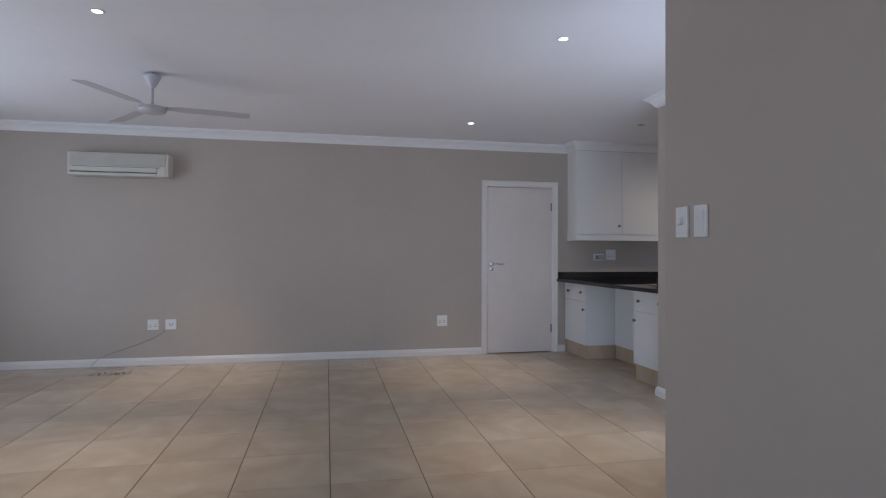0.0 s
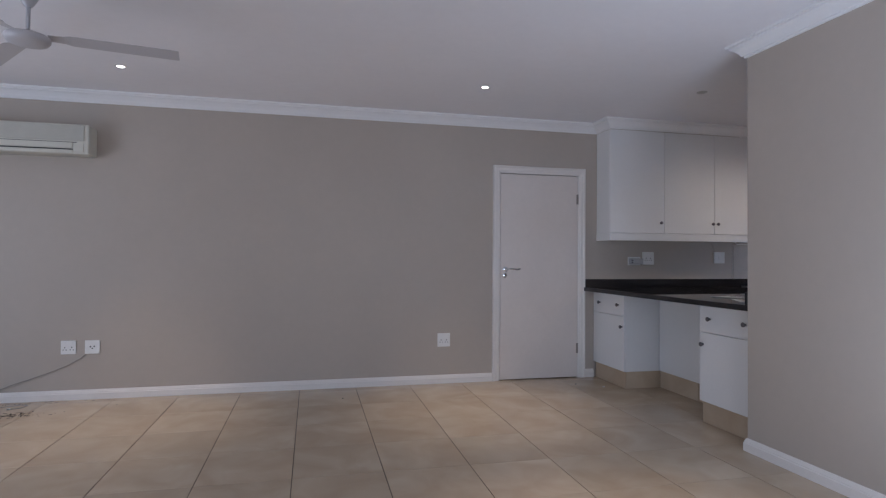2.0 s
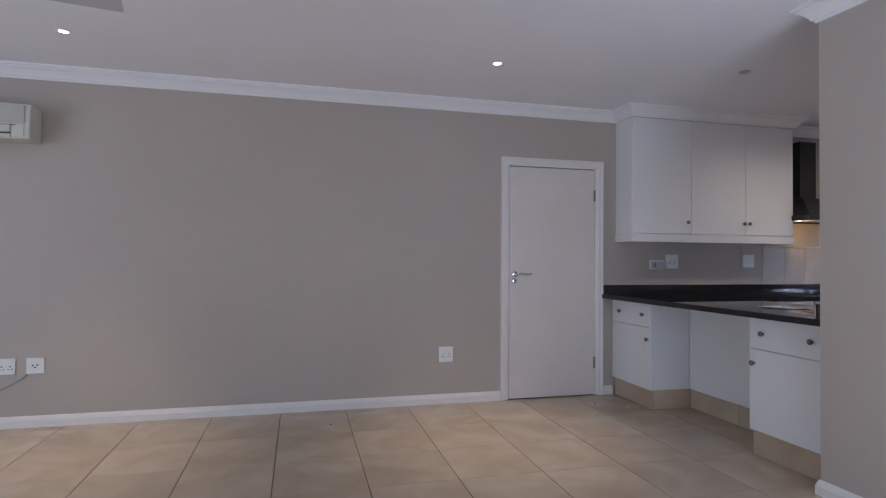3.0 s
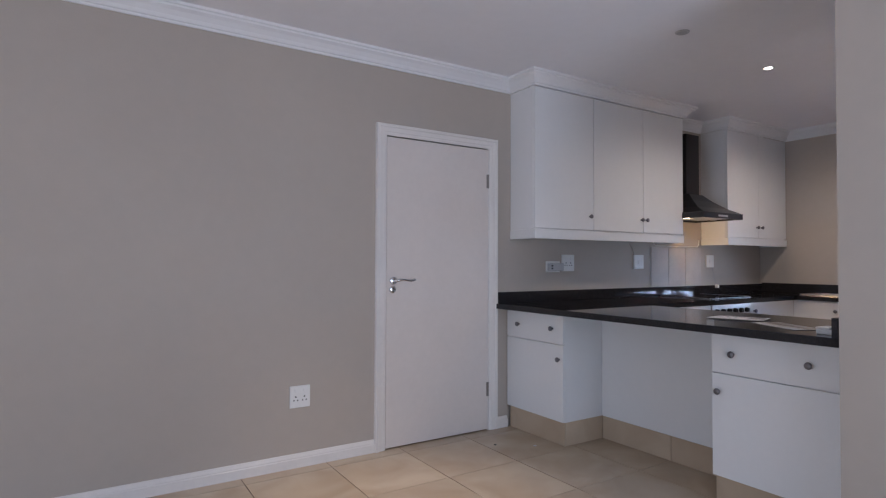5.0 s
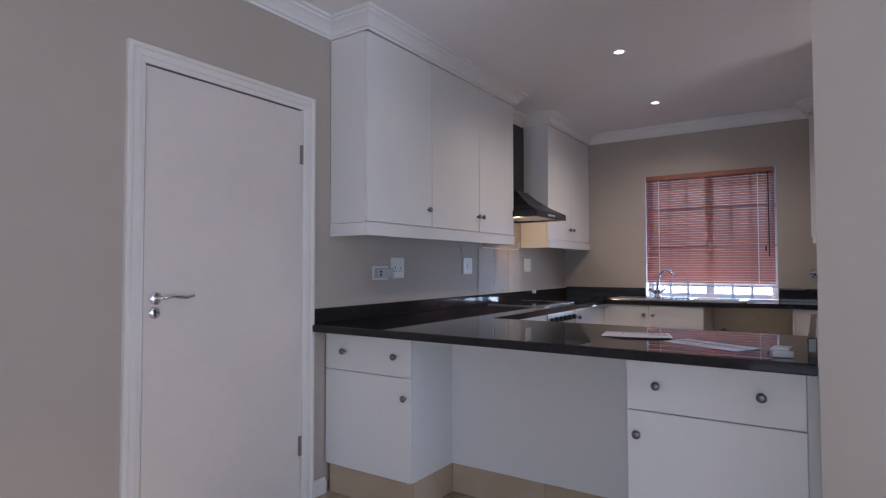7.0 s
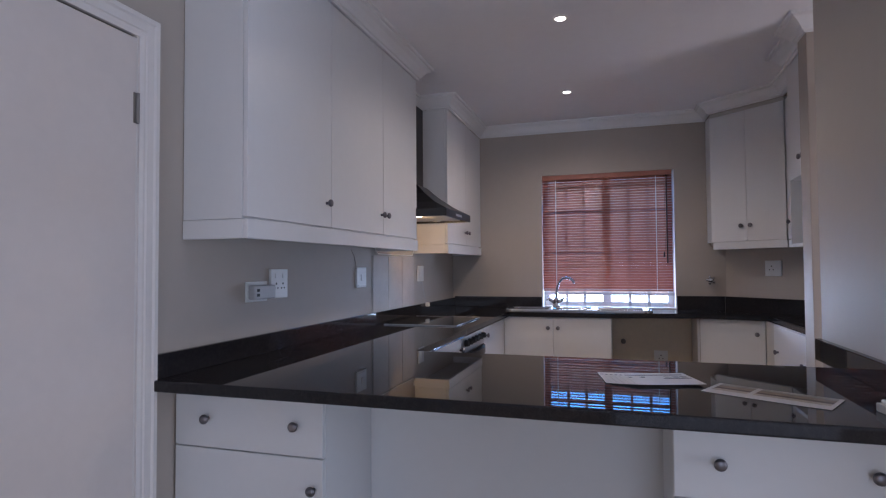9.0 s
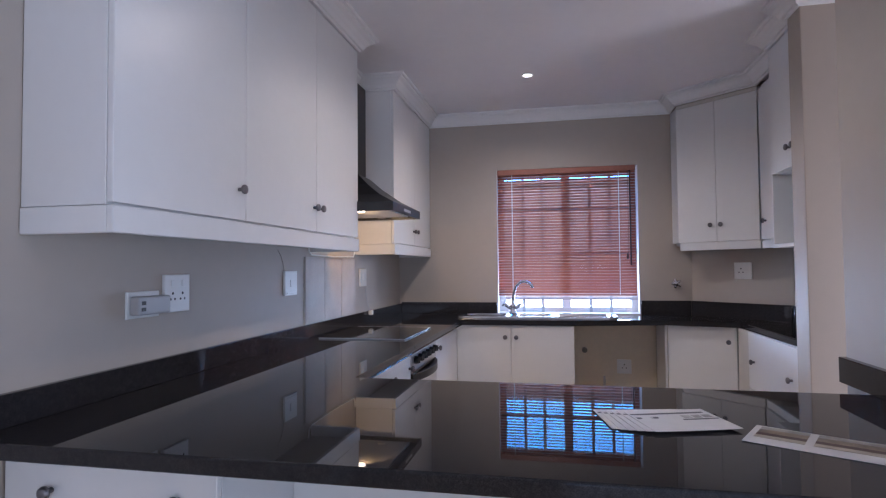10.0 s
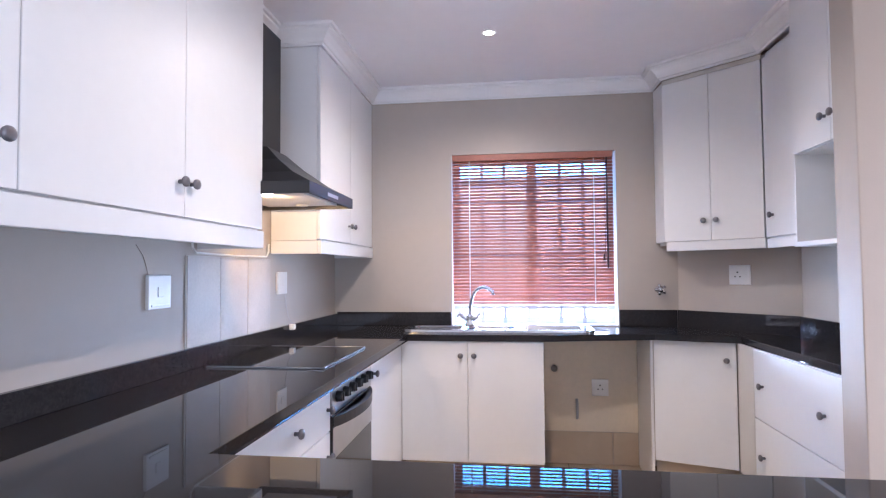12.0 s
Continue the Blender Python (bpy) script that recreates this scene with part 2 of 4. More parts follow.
def tube(points, r, seg=10):
    """A round bar along a line of points."""
    bm = bmesh.new()
    pts = [Vector(p) for p in points]
    rings, up = [], None
    for i, p in enumerate(pts):
        d = (pts[min(i + 1, len(pts) - 1)] - pts[max(i - 1, 0)]).normalized()
        if up is None:
            up = d.orthogonal().normalized()
        up = (up - d * up.dot(d)).normalized()
        side = d.cross(up)
        rings.append([bm.verts.new(p + r * (math.cos(2 * math.pi * k / seg) * up + math.sin(2 * math.pi * k / seg) * side)) for k in range(seg)])
    for a, b in zip(rings, rings[1:]):
        for k in range(seg):
            bm.faces.new((a[k], a[(k + 1) % seg], b[(k + 1) % seg], b[k]))
    bm.faces.new(rings[0][::-1])
    bm.faces.new(rings[-1])
    return bm


def prism(outline, z0, z1, bevel=0.0, segments=2):
    """An upright body over a plan outline; its upper and lower rims eased."""
    bm = bmesh.new()
    low = [bm.verts.new((x, y, z0)) for x, y in outline]
    top = [bm.verts.new((x, y, z1)) for x, y in outline]
    bm.faces.new(low[::-1])
    bm.faces.new(top)
    n = len(outline)
    for i in range(n):
        bm.faces.new((low[i], low[(i + 1) % n], top[(i + 1) % n], top[i]))
    if bevel > 0:
        rims = [e for e in bm.edges if abs(e.verts[0].co.z - e.verts[1].co.z) < 1e-6]
        bmesh.ops.bevel(bm, geom=rims, offset=bevel, segments=segments, affect="EDGES", profile=0.5)
    return bm


def sweep(path, profile, closed=False):
    """A moulding along a plan path, its room side to the left; profile of (out from the wall, height)."""
    bm = bmesh.new()
    pts = [Vector((x, y, 0)) for x, y in path]
    n = len(pts)
    rows = []
    for i, p in enumerate(pts):
        a = (p - pts[i - 1]).normalized() if (closed or i > 0) else None
        b = (pts[(i + 1) % n] - p).normalized() if (closed or i < n - 1) else None
        na = Vector((-a.y, a.x, 0)) if a is not None else None
        nb = Vector((-b.y, b.x, 0)) if b is not None else None
        if na is None:
            m = nb
        elif nb is None:
            m = na
        else:
            m = (na + nb).normalized()
            m = m / max(0.3, m.dot(na))
        rows.append([bm.verts.new((p.x + m.x * d, p.y + m.y * d, z)) for d, z in profile])
    k = len(profile)
    for i in range(n if closed else n - 1):
        a, b = rows[i], rows[(i + 1) % n]
        for j in range(k):
            bm.faces.new((a[j], b[j], b[(j + 1) % k], a[(j + 1) % k]))
    if not closed:
        bm.faces.new(rows[0])
        bm.faces.new(rows[-1][::-1])
    return bm


def setting(name, bm, material, label="", category=""):
    return tagged(finish(name, bm, material), label, category, kind="structure")


# ---- large structure ----
NY, EX, CH = 7.06, 6.47, 2.57      # door wall, window wall, ceiling
DX0, DX1 = 1.884, 2.868            # outer edges of the door's architrave
PX, PY = 2.835, 4.815              # outer corner of the partition
CT, CU = 0.91, 0.872               # worktop's upper and lower side
UY = 6.787                         # fronts of the wall cabinets over the hob run

bm = B(-4.1, 1.957, NY, NY + 0.22, 0, CH)
B(2.795, 6.69, NY, NY + 0.22, 0, CH, bm=bm)
B(1.957, 2.795, NY, NY + 0.22, 2.04, CH, bm=bm)
setting("wall_north", bm, WALL, "greige painted plaster wall with a door opening", "wall")
WY0, WY1, WZ0, WZ1 = 5.105, 6.22, CT + 0.004, 2.096
bm = B(EX, 6.69, 4.0, WY0, 0, CH)
B(EX, 6.69, WY1, NY, 0, CH, bm=bm)
B(EX, 6.69, WY0, WY1, 0, WZ0, bm=bm)
B(EX, 6.69, WY0, WY1, WZ1, CH, bm=bm)
setting("wall_east", bm, WALL, "greige painted kitchen wall with a window opening", "wall")
setting("wall_corner", prism([(6.468, 4.72), (5.952, 4.202), (5.952, 4.05), (6.468, 4.05)], 0, CH), WALL, "greige painted angled corner wall of the kitchen", "wall")
setting("wall_south", B(4.80, 5.952, 4.05, 4.20, 0, CH), WALL, "greige painted wall behind the drawer units", "wall")
setting("wall_nib", B(4.655, 4.80, 1.38, 4.62, 0, CH, 0.004), WALL, "cream-lit painted wall end beside the passage", "wall")
bm = B(PX, PX + 0.12, 2.67, PY, 0, CH)
B(PX + 0.12, 3.76, PY - 0.12, PY, 0, CH, bm=bm)
# this side has an unseen opening, added to hold the fill lamp
B(3.76, 3.88, 1.38, 2.8, 0, CH, bm=bm)
B(3.76, 3.88, 3.8, PY, 0, CH, bm=bm)
B(3.76, 3.88, 2.8, 3.8, 2.1, CH, bm=bm)
bmesh.ops.remove_doubles(bm, verts=bm.verts, dist=0.0005)
setting("wall_partition", bm, WALL, "greige painted partition at the end of the worktop", "wall")
setting("wall_passage_end", B(3.76, 4.80, 1.26, 1.38, 0, CH), WALL, "greige painted wall closing the passage", "wall")
setting("wall_side", B(1.50, 1.62, -2.5, 2.67, 0, CH, 0.004), WALL, "greige painted side wall carrying two switches", "wall")
bm = B(1.62, 1.75, 2.55, 2.67, 0, CH)
B(2.65, PX + 0.12, 2.55, 2.67, 0, CH, bm=bm)
B(1.75, 2.65, 2.55, 2.67, 2.1, CH, bm=bm)
setting("wall_return", bm, WALL, "greige painted return wall with a glazed opening", "wall")
bm = B(-4.1, -3.9, -2.5, 2.9, 0, CH)
B(-4.1, -3.9, 5.7, NY, 0, CH, bm=bm)
B(-4.1, -3.9, 2.9, 5.7, 2.15, CH, bm=bm)
setting("wall_west", bm, WALL, "greige painted wall with a wide patio opening", "wall")
bm = B(-4.1, -2.8, -2.7, -2.5, 0, CH)
B(0.4, 1.62, -2.7, -2.5, 0, CH, bm=bm)
B(-2.8, 0.4, -2.7, -2.5, 2.15, CH, bm=bm)
setting("wall_back", bm, WALL, "greige painted wall with a wide patio opening", "wall")
setting("ceiling", B(-4.1, 6.69, -2.7, NY + 0.22, CH, CH + 0.2), CEIL, "flat white painted ceiling", "ceiling")
# unseen slab; its overhang keeps the sun out of the west opening
setting("sun_block_slab", B(-6.2, 7.2, -4.2, NY + 0.8, CH + 0.204, CH + 0.35), PLASTER, "unseen flat roof slab, overhanging to block the sun", "roof")
floor = setting("floor", B(-4.1, 6.69, -2.7, NY + 0.22, -0.16, -0.004), GROUT, "beige glazed tile floor with dark narrow joints", "floor")

ROOM = [(-3.9, -2.5), (1.5, -2.5), (1.5, 2.67), (PX, 2.67), (PX, PY), (3.88, PY), (3.88, 1.38), (4.655, 1.38), (4.655, 4.62), (4.80, 4.62), (4.80, 4.57), (5.212, 4.57), (5.212, 4.425),
        (5.86, 4.425), (6.25, 4.855), (EX, 4.855), (EX, UY), (5.40, UY), (5.40, NY), (4.72, NY), (4.72, UY), (3.0, UY), (3.0, NY), (-3.9, NY)]
COVE = [(0.0, CH - 0.092), (0.012, CH - 0.092), (0.014, CH - 0.080), (0.024, CH - 0.078), (0.034, CH - 0.060), (0.054, CH - 0.038), (0.074, CH - 0.026), (0.076, CH - 0.016), (0.090, CH - 0.014), (0.092, CH), (0.0, CH)]
setting("cornice", sweep(ROOM, COVE, True), CORNICE, "white moulded plaster cornice round the ceiling", "cornice")
SKIRT = [(0.0, 0.0), (0.019, 0.0), (0.019, 0.050), (0.015, 0.054), (0.015, 0.060), (0.010, 0.070), (0.006, 0.078), (0.0, 0.080)]
setting("baseboard_partition", sweep([(1.5, -2.5), (1.5, 2.67), (1.74, 2.67)], SKIRT), TRIM, "white moulded skirting board", "skirting")
setting("baseboard_return", sweep([(2.66, 2.67), (PX, 2.67), (PX, PY), (2.965, PY)], SKIRT), TRIM, "white moulded skirting board", "skirting")
setting("baseboard_door", sweep([(2.965, NY), (DX1 + 0.001, NY)], SKIRT), TRIM, "short white skirting board beside the door", "skirting")
setting("baseboard_north", sweep([(DX0 - 0.001, NY), (-3.9, NY), (-3.9, 5.71)], SKIRT), TRIM, "white moulded skirting board", "skirting")

# outside the openings
setting("ground", B(-400, 400, -400, 400, -0.5, -0.18), PAVING, "pale sunlit paving outside", "ground")

# ---- shared pieces ----
def knob_mesh():
    bm = spin([(0, 0), (0.007, 0), (0.0065, 0.010), (0.009, 0.014), (0.015, 0.017), (0.0165, 0.022), (0.015, 0.027), (0.009, 0.030), (0, 0.0305)], 16)
    me = bpy.data.meshes.new("knob")
    bmesh.ops.recalc_face_normals(bm, faces=bm.faces)
    bm.to_mesh(me)
    bm.free()
    me.materials.append(PEWTER)
    for p in me.polygons:
        p.use_smooth = True
    return me


KNOB = knob_mesh()


def knob(parent, at, way):
    ob = new("knob", KNOB)
    ob.parent = parent
    ob.matrix_basis = Matrix.Translation(at) @ Vector(way).to_track_quat("Z", "Y").to_matrix().to_4x4()
    return tagged(ob, "round pewter knob")


def front(name, parent, x0, x1, y0, y1, z0, z1):
    return part(name, B(x0, x1, y0, y1, z0, z1, 0.0025), CAB, parent)


def kick(name, bm, label="beige ceramic kick tile"):
    return tagged(finish(name, bm, KICK), label, "kick tile", group="kick tiles under the units")


# ---- door ----
door = thing("door_1", "closed white painted flush door with a lever handle", "door", kind="structure")
leaf = part("leaf", B(1.962, 2.785, NY - 0.008, NY + 0.032, 0.008, 2.030, 0.002), DOOR, door)
bm = B(1.957, 1.961, NY - 0.004, NY + 0.12, 0, 2.04)
B(2.787, 2.795, NY - 0.004, NY + 0.12, 0, 2.04, bm=bm)
B(1.961, 2.787, NY + 0.036, NY + 0.12, 2.034, 2.04, bm=bm)
B(1.961, 1.975, NY + 0.036, NY + 0.12, 0, 2.034, bm=bm)
B(2.773, 2.787, NY + 0.036, NY + 0.12, 0, 2.034, bm=bm)
part("jamb", bm, TRIM, door)
# unseen black sheet added behind the leaf, stopping light at its gaps
part("blackout_sheet", B(1.94, 2.81, NY + 0.205, NY + 0.23, 0, 2.06), BLACK, door)


def architrave(x0, x1, top):
    """A moulded frame round three sides of the door."""
    prof = [(0.0, 0.0), (0.0, 0.012), (0.012, 0.016), (0.020, 0.016), (0.024, 0.020), (0.050, 0.020), (0.056, 0.026), (0.070, 0.026), (0.074, 0.020), (0.074, 0.0)]
    bm = bmesh.new()
    rows = []
    for cx, cz, sx, sz in ((x0, 0, 1, 0), (x0, top, 1, 1), (x1, top, -1, 1), (x1, 0, -1, 0)):
        rows.append([bm.verts.new((cx + sx * (0.074 - d), NY - h, cz - sz * (0.074 - d))) for d, h in prof])
    for a, b in zip(rows, rows[1:]):
        for j in range(len(prof)):
            k = (j + 1) % len(prof)
            bm.faces.new((a[j], b[j], b[k], a[k]))
    bm.faces.new(rows[0])
    bm.faces.new(rows[-1][::-1])
    return bm


part("architrave", architrave(DX0, DX1, 2.112), TRIM, door, "white moulded door architrave")
handle = part("handle", moved(spin([(0, 0), (0.026, 0), (0.026, 0.006), (0.022, 0.009), (0, 0.009)]), pose(2.012, NY - 0.008, 1.088, 90)), CHROME, door, "chrome lever handle on a round rose", True)
lever = tube([(2.012, NY - 0.015, 1.088), (2.012, NY - 0.045, 1.088), (2.016, NY - 0.055, 1.089), (2.03, NY - 0.058, 1.092), (2.06, NY - 0.058, 1.096), (2.09, NY - 0.057, 1.091), (2.12, NY - 0.056, 1.088), (2.145, NY - 0.056, 1.093), (2.152, NY - 0.055, 1.096)], 0.008)
part("lever", lever, CHROME, handle, smooth=True)
esc = part("escutcheon", moved(spin([(0, 0), (0.024, 0), (0.024, 0.004), (0.020, 0.007), (0, 0.007)]), pose(2.008, NY - 0.008, 1.030, 90)), CHROME, door, "round chrome keyhole plate", True)
bm = B(2.0055, 2.0105, NY - 0.0165, NY - 0.0145, 1.016, 1.034)
join(bm, moved(spin([(0, 0), (0.005, 0), (0.005, 0.002), (0, 0.002)], 12), pose(2.008, NY - 0.0145, 1.036, 90)))
part("keyhole", bm, BLACK, esc)
for hz in (1.80, 0.295):
    bm = moved(spin([(0, -0.05), (0.006, -0.05), (0.006, 0.05), (0, 0.05)], 10), pose(2.786, NY - 0.012, hz))
    B(2.772, 2.785, NY - 0.011, NY - 0.0075, hz - 0.05, hz + 0.05, bm=bm)
    part("hinge", bm, HINGE, door, "worn steel butt hinge")

# ---- worktop ----
OUT = [(2.85, PY + 0.004), (3.69, PY + 0.004), (3.69, 6.43), (5.915, 6.43), (5.915, 5.60), (6.05, 4.97), (5.92, 4.54), (4.803, 4.54), (4.803, 4.203), (5.948, 4.203), (6.466, 4.722), (6.466, NY - 0.003), (2.85, NY - 0.003)]
SX0, SX1 = 6.05, 6.36                       # the sink's bowls
top = tagged(finish("worktop", prism(OUT, CU, CT, 0.006, 3), GRANITE), "polished black granite worktop running round the kitchen", "worktop")
GAP = 0.003
UP = 0.992
UPL = "black granite upstand along the wall"
part("upstand", B(2.862, EX - GAP, NY - 0.024, NY - GAP, CT, UP, 0.002), GRANITE, top, UPL)
part("upstand", B(EX - 0.024, EX - GAP, WY1 + 0.005, NY - 0.0245, CT, UP + 0.012, 0.002), GRANITE, top, UPL)
part("upstand", B(EX - 0.024, EX - GAP, 4.735, WY0 - 0.005, CT, UP + 0.03, 0.002), GRANITE, top, UPL)
part("upstand", prism([(6.466, 4.725), (5.952, 4.211), (5.938, 4.225), (6.447, 4.734)], CT, UP + 0.03, 0.001), GRANITE, top, UPL)
part("upstand", B(4.805, 5.938, 4.204, 4.225, CT, UP + 0.03, 0.002), GRANITE, top, UPL)
part("upstand", B(PX + 0.002, 3.87, PY + 0.004, PY + 0.029, CT, UP, 0.003), GRANITE, top, "black granite upstand at the partition")


# ---- peninsula units ----
def peninsula_unit(y0, y1, drawer_knobs, door_knob, label):
    u = thing("base_cabinet", label, "cabinet", (2.965, (y0 + y1) / 2, 0), "units under the breakfast bar")
    m = Matrix.Translation((-2.965, -(y0 + y1) / 2, 0))

    def add(name, bm, material, parent=u):
        return part(name, moved(bm, m), material, parent)
    add("carcass", B(2.984, 3.334, y0, y1, 0.158, CU - 0.001, 0.0015), CAB)
    d = add("drawer_front", B(2.965, 2.983, y0 + 0.001, y1 - 0.001, 0.669, CU - 0.004, 0.0025), CAB)
    for ky in drawer_knobs:
        knob(d, m @ Vector((2.965, ky, 0.768)), (-1, 0, 0))
    l = add("door", B(2.965, 2.983, y0 + 0.001, y1 - 0.001, 0.160, 0.665, 0.0025), CAB)
    knob(l, m @ Vector((2.965, *door_knob)), (-1, 0, 0))
    return u


peninsula_unit(6.475, 7.052, (6.915, 6.572), (6.508, 0.570), "white base cabinet with drawer and door beside the door")
peninsula_unit(4.850, 5.436, (5.325, 4.980), (5.397, 0.578), "white base cabinet with drawer and door beside the partition")
tagged(finish("filler_strip", B(2.985, 3.0, PY + 0.001, 4.8495, 0.16, CU - 0.002), CAB), "white filler strip between cabinet and partition", "filler strip")
tagged(finish("back_panel", B(3.337, 3.353, 5.30, 6.60, 0.158, CU - 0.002, 0.001), CAB), "white board closing the back of the knee space", "panel")
kick("kick_tile", B(2.985, 2.995, 6.478, 7.038, 0.002, 0.156, 0.001))
kick("kick_tile", B(2.996, 3.344, 6.478, 6.488, 0.002, 0.156, 0.001))
for a, b in ((5.437, 5.94), (5.944, 6.4765)):
    kick("kick_tile", B(3.345, 3.355, a, b, 0.002, 0.154, 0.001))
kick("kick_tile", B(2.985, 2.995, PY + 0.002, 5.425, 0.002, 0.156, 0.001))
kick("kick_tile", B(2.996, 3.344, 5.425, 5.435, 0.002, 0.156, 0.001))

# ---- hob run ----
LF = 6.47                                     # unit fronts under the hob run
u = thing("base_cabinet", "white drawer cabinet beside the oven", "cabinet", (4.2, LF, 0))
m = Matrix.Translation((-4.2, -LF, 0))
part("carcass", moved(B(3.86, 4.616, LF + 0.019, NY - 0.03, 0.158, CU - 0.001), m), CAB, u)
for z0, z1 in ((0.700, CU - 0.004), (0.532, 0.696), (0.364, 0.528), (0.160, 0.360)):
    d = part("drawer_front", moved(B(3.861, 4.615, LF, LF + 0.018, z0, z1, 0.0025), m), CAB, u)
    for kx in (4.276, 4.580):
        knob(d, m @ Vector((kx, LF, (z0 + z1) / 2)), (0, -1, 0))
oven = thing("oven", "built-in oven with steel control panel and dark glass", "oven", (4.904, LF, 0))
m = Matrix.Translation((-4.904, -LF, 0))
part("body", moved(B(4.622, 5.196, LF + 0.022, NY - 0.03, 0.20, CU - 0.002), m), BLACK, oven)
p = part("control_panel", moved(B(4.622, 5.196, LF - 0.004, LF + 0.021, 0.752, CU - 0.004, 0.003), m), STEEL, oven, "brushed steel control panel")
for i in range(6):
    kb = moved(spin([(0, 0), (0.021, 0), (0.019, 0.020), (0.016, 0.024), (0, 0.025)], 18), m @ pose(4.684 + i * 0.088, LF - 0.004, 0.812, 90))
    B(4.684 + i * 0.088 - 4.908, 4.684 + i * 0.088 - 4.900, -0.033, -0.006, 0.796, 0.828, 0.001, kb)
    part("dial", kb, BLACK, p, "black oven dial")
od = part("oven_door", moved(B(4.624, 5.194, LF - 0.006, LF + 0.021, 0.215, 0.748, 0.003), m), OVENGL, oven, "dark glass oven door")
part("trim_band", moved(B(4.628, 5.190, LF - 0.009, LF - 0.0062, 0.590, 0.704, 0.001), m), STEEL, od)
N_BOW = 14
bow = [(-0.28 + 0.56 * k / N_BOW, -0.010 - 0.048 * (1 - (2 * k / N_BOW - 1) ** 2)) for k in range(N_BOW + 1)]
bow += [(x * 0.96, min(y + 0.020, -0.0065)) for x, y in reversed(bow)]
part("handle", prism(bow, 0.708, 0.746, 0.004), BLACK, od, "bowed dark oven handle")
u = thing("base_cabinet", "narrow white base cabinet in the corner beside the oven", "cabinet", (5.5, LF, 0))
m = Matrix.Translation((-5.5, -LF, 0))
part("carcass", moved(B(5.202, 5.93, LF + 0.019, NY - 0.03, 0.158, CU - 0.001), m), CAB, u)
d = part("door", moved(B(5.203, 5.938, LF, LF + 0.018, 0.160, CU - 0.004, 0.0025), m), CAB, u)
knob(d, m @ Vector((5.252, LF, 0.795)), (0, -1, 0))
kick("kick_tile", B(3.70, 4.80, LF + 0.04, LF + 0.05, 0.002, 0.155))
kick("kick_tile", B(4.804, 5.97, LF + 0.04, LF + 0.05, 0.002, 0.155))

hob = thing("hob", "black glass electric hob with steel edge strips set on granite", "hob", (5.0, 6.77, CT))
part("glass", B(-0.30, 0.30, -0.245, 0.235, 0.001, 0.0065, 0.002), GLASSK, hob)
for x in (-0.304, 0.3005):
    part("edge_strip", B(x, x + 0.0035, -0.247, 0.237, 0.0008, 0.0075, 0.001), STEEL, hob)
part("front_edge", B(-0.30, 0.30, -0.2485, -0.2455, 0.0008, 0.008, 0.001), HOODM, hob, "dark front edge of the hob")

# ---- wall cabinets ----
def wall_cabinet(x0, x1, gaps, knobs, label, z_top):
    c = thing("wall_cabinet", label, "cabinet", (x0, NY, 1.38))
    m = Matrix.Translation((-x0, -NY, -1.38))
    part("carcass", moved(B(x0, x1, UY + 0.02, NY - GAP, 1.452, z_top, 0.0015), m), CAB, c)
    edges = [x0, *gaps, x1]
    doors = []
    for a, b in zip(edges, edges[1:]):
        doors.append(part("door", moved(B(a + 0.0015, b - 0.0015, UY, UY + 0.0185, 1.458, z_top - 0.002, 0.0025), m), CAB, c))
    for kx, i in knobs:
        knob(doors[i], m @ Vector((kx, UY, 1.562)), (0, -1, 0))
    bm = B(x0 - 0.004, x1 + 0.001, UY - 0.006, UY + 0.014, 1.382, 1.4505, 0.003)
    B(x0 - 0.004, x0 + 0.014, UY + 0.0145, NY - GAP, 1.382, 1.4505, 0.003, bm)
    B(x1 - 0.016, x1 + 0.001, UY + 0.0145, NY - GAP, 1.382, 1.4505, 0.003, bm)
    part("light_pelmet", moved(bm, m), CAB, c, "white pelmet under the cabinet")
    part("bottom_board", moved(B(x0 + 0.0145, x1 - 0.0165, UY + 0.0145, NY - GAP, 1.436, 1.4505), m), CABGREY, c)
    return c


wall_cabinet(3.0, 4.72, (3.60, 4.185), ((3.555, 0), (4.155, 1), (4.215, 2)), "white three-door wall cabinet up to the cornice", CH - 0.0935)
wall_cabinet(5.40, 6.465, (5.94,), ((5.90, 0), (5.98, 1)), "white two-door wall cabinet in the corner beside the hood", CH - 0.0935)

# ---- extractor hood ----
hood = thing("extractor_hood", "black chimney extractor hood with lit lamp over the hob", "extractor hood", (5.0, NY, 1.60))
def hood_canopy():
    bm = bmesh.new()
    rings = []
    for z, hx, d in ((0.0, 0.298, 0.475), (0.048, 0.298, 0.475), (0.10, 0.225, 0.375), (0.17, 0.15, 0.28), (0.235, 0.10, 0.21)):
        rings.append([bm.verts.new(v) for v in ((-hx, -d, z), (hx, -d, z), (hx, -0.003, z), (-hx, -0.003, z))])
    for a, b in zip(rings, rings[1:]):
        for i in range(4):
            bm.faces.new((a[i], a[(i + 1) % 4], b[(i + 1) % 4], b[i]))
    bm.faces.new(rings[-1])
    inner = [bm.verts.new(v) for v in ((-0.285, -0.462, 0), (0.285, -0.462, 0), (0.285, -0.015, 0), (-0.285, -0.015, 0))]
    deep = [bm.verts.new((v.co.x, v.co.y, 0.025)) for v in inner]
    for i in range(4):
        bm.faces.new((rings[0][i], rings[0][(i + 1) % 4], inner[(i + 1) % 4], inner[i]))
        bm.faces.new((inner[i], inner[(i + 1) % 4], deep[(i + 1) % 4], deep[i]))
    bm.faces.new(deep)
    return bm
part("canopy", hood_canopy(), HOODM, hood, "flared black enamel canopy")
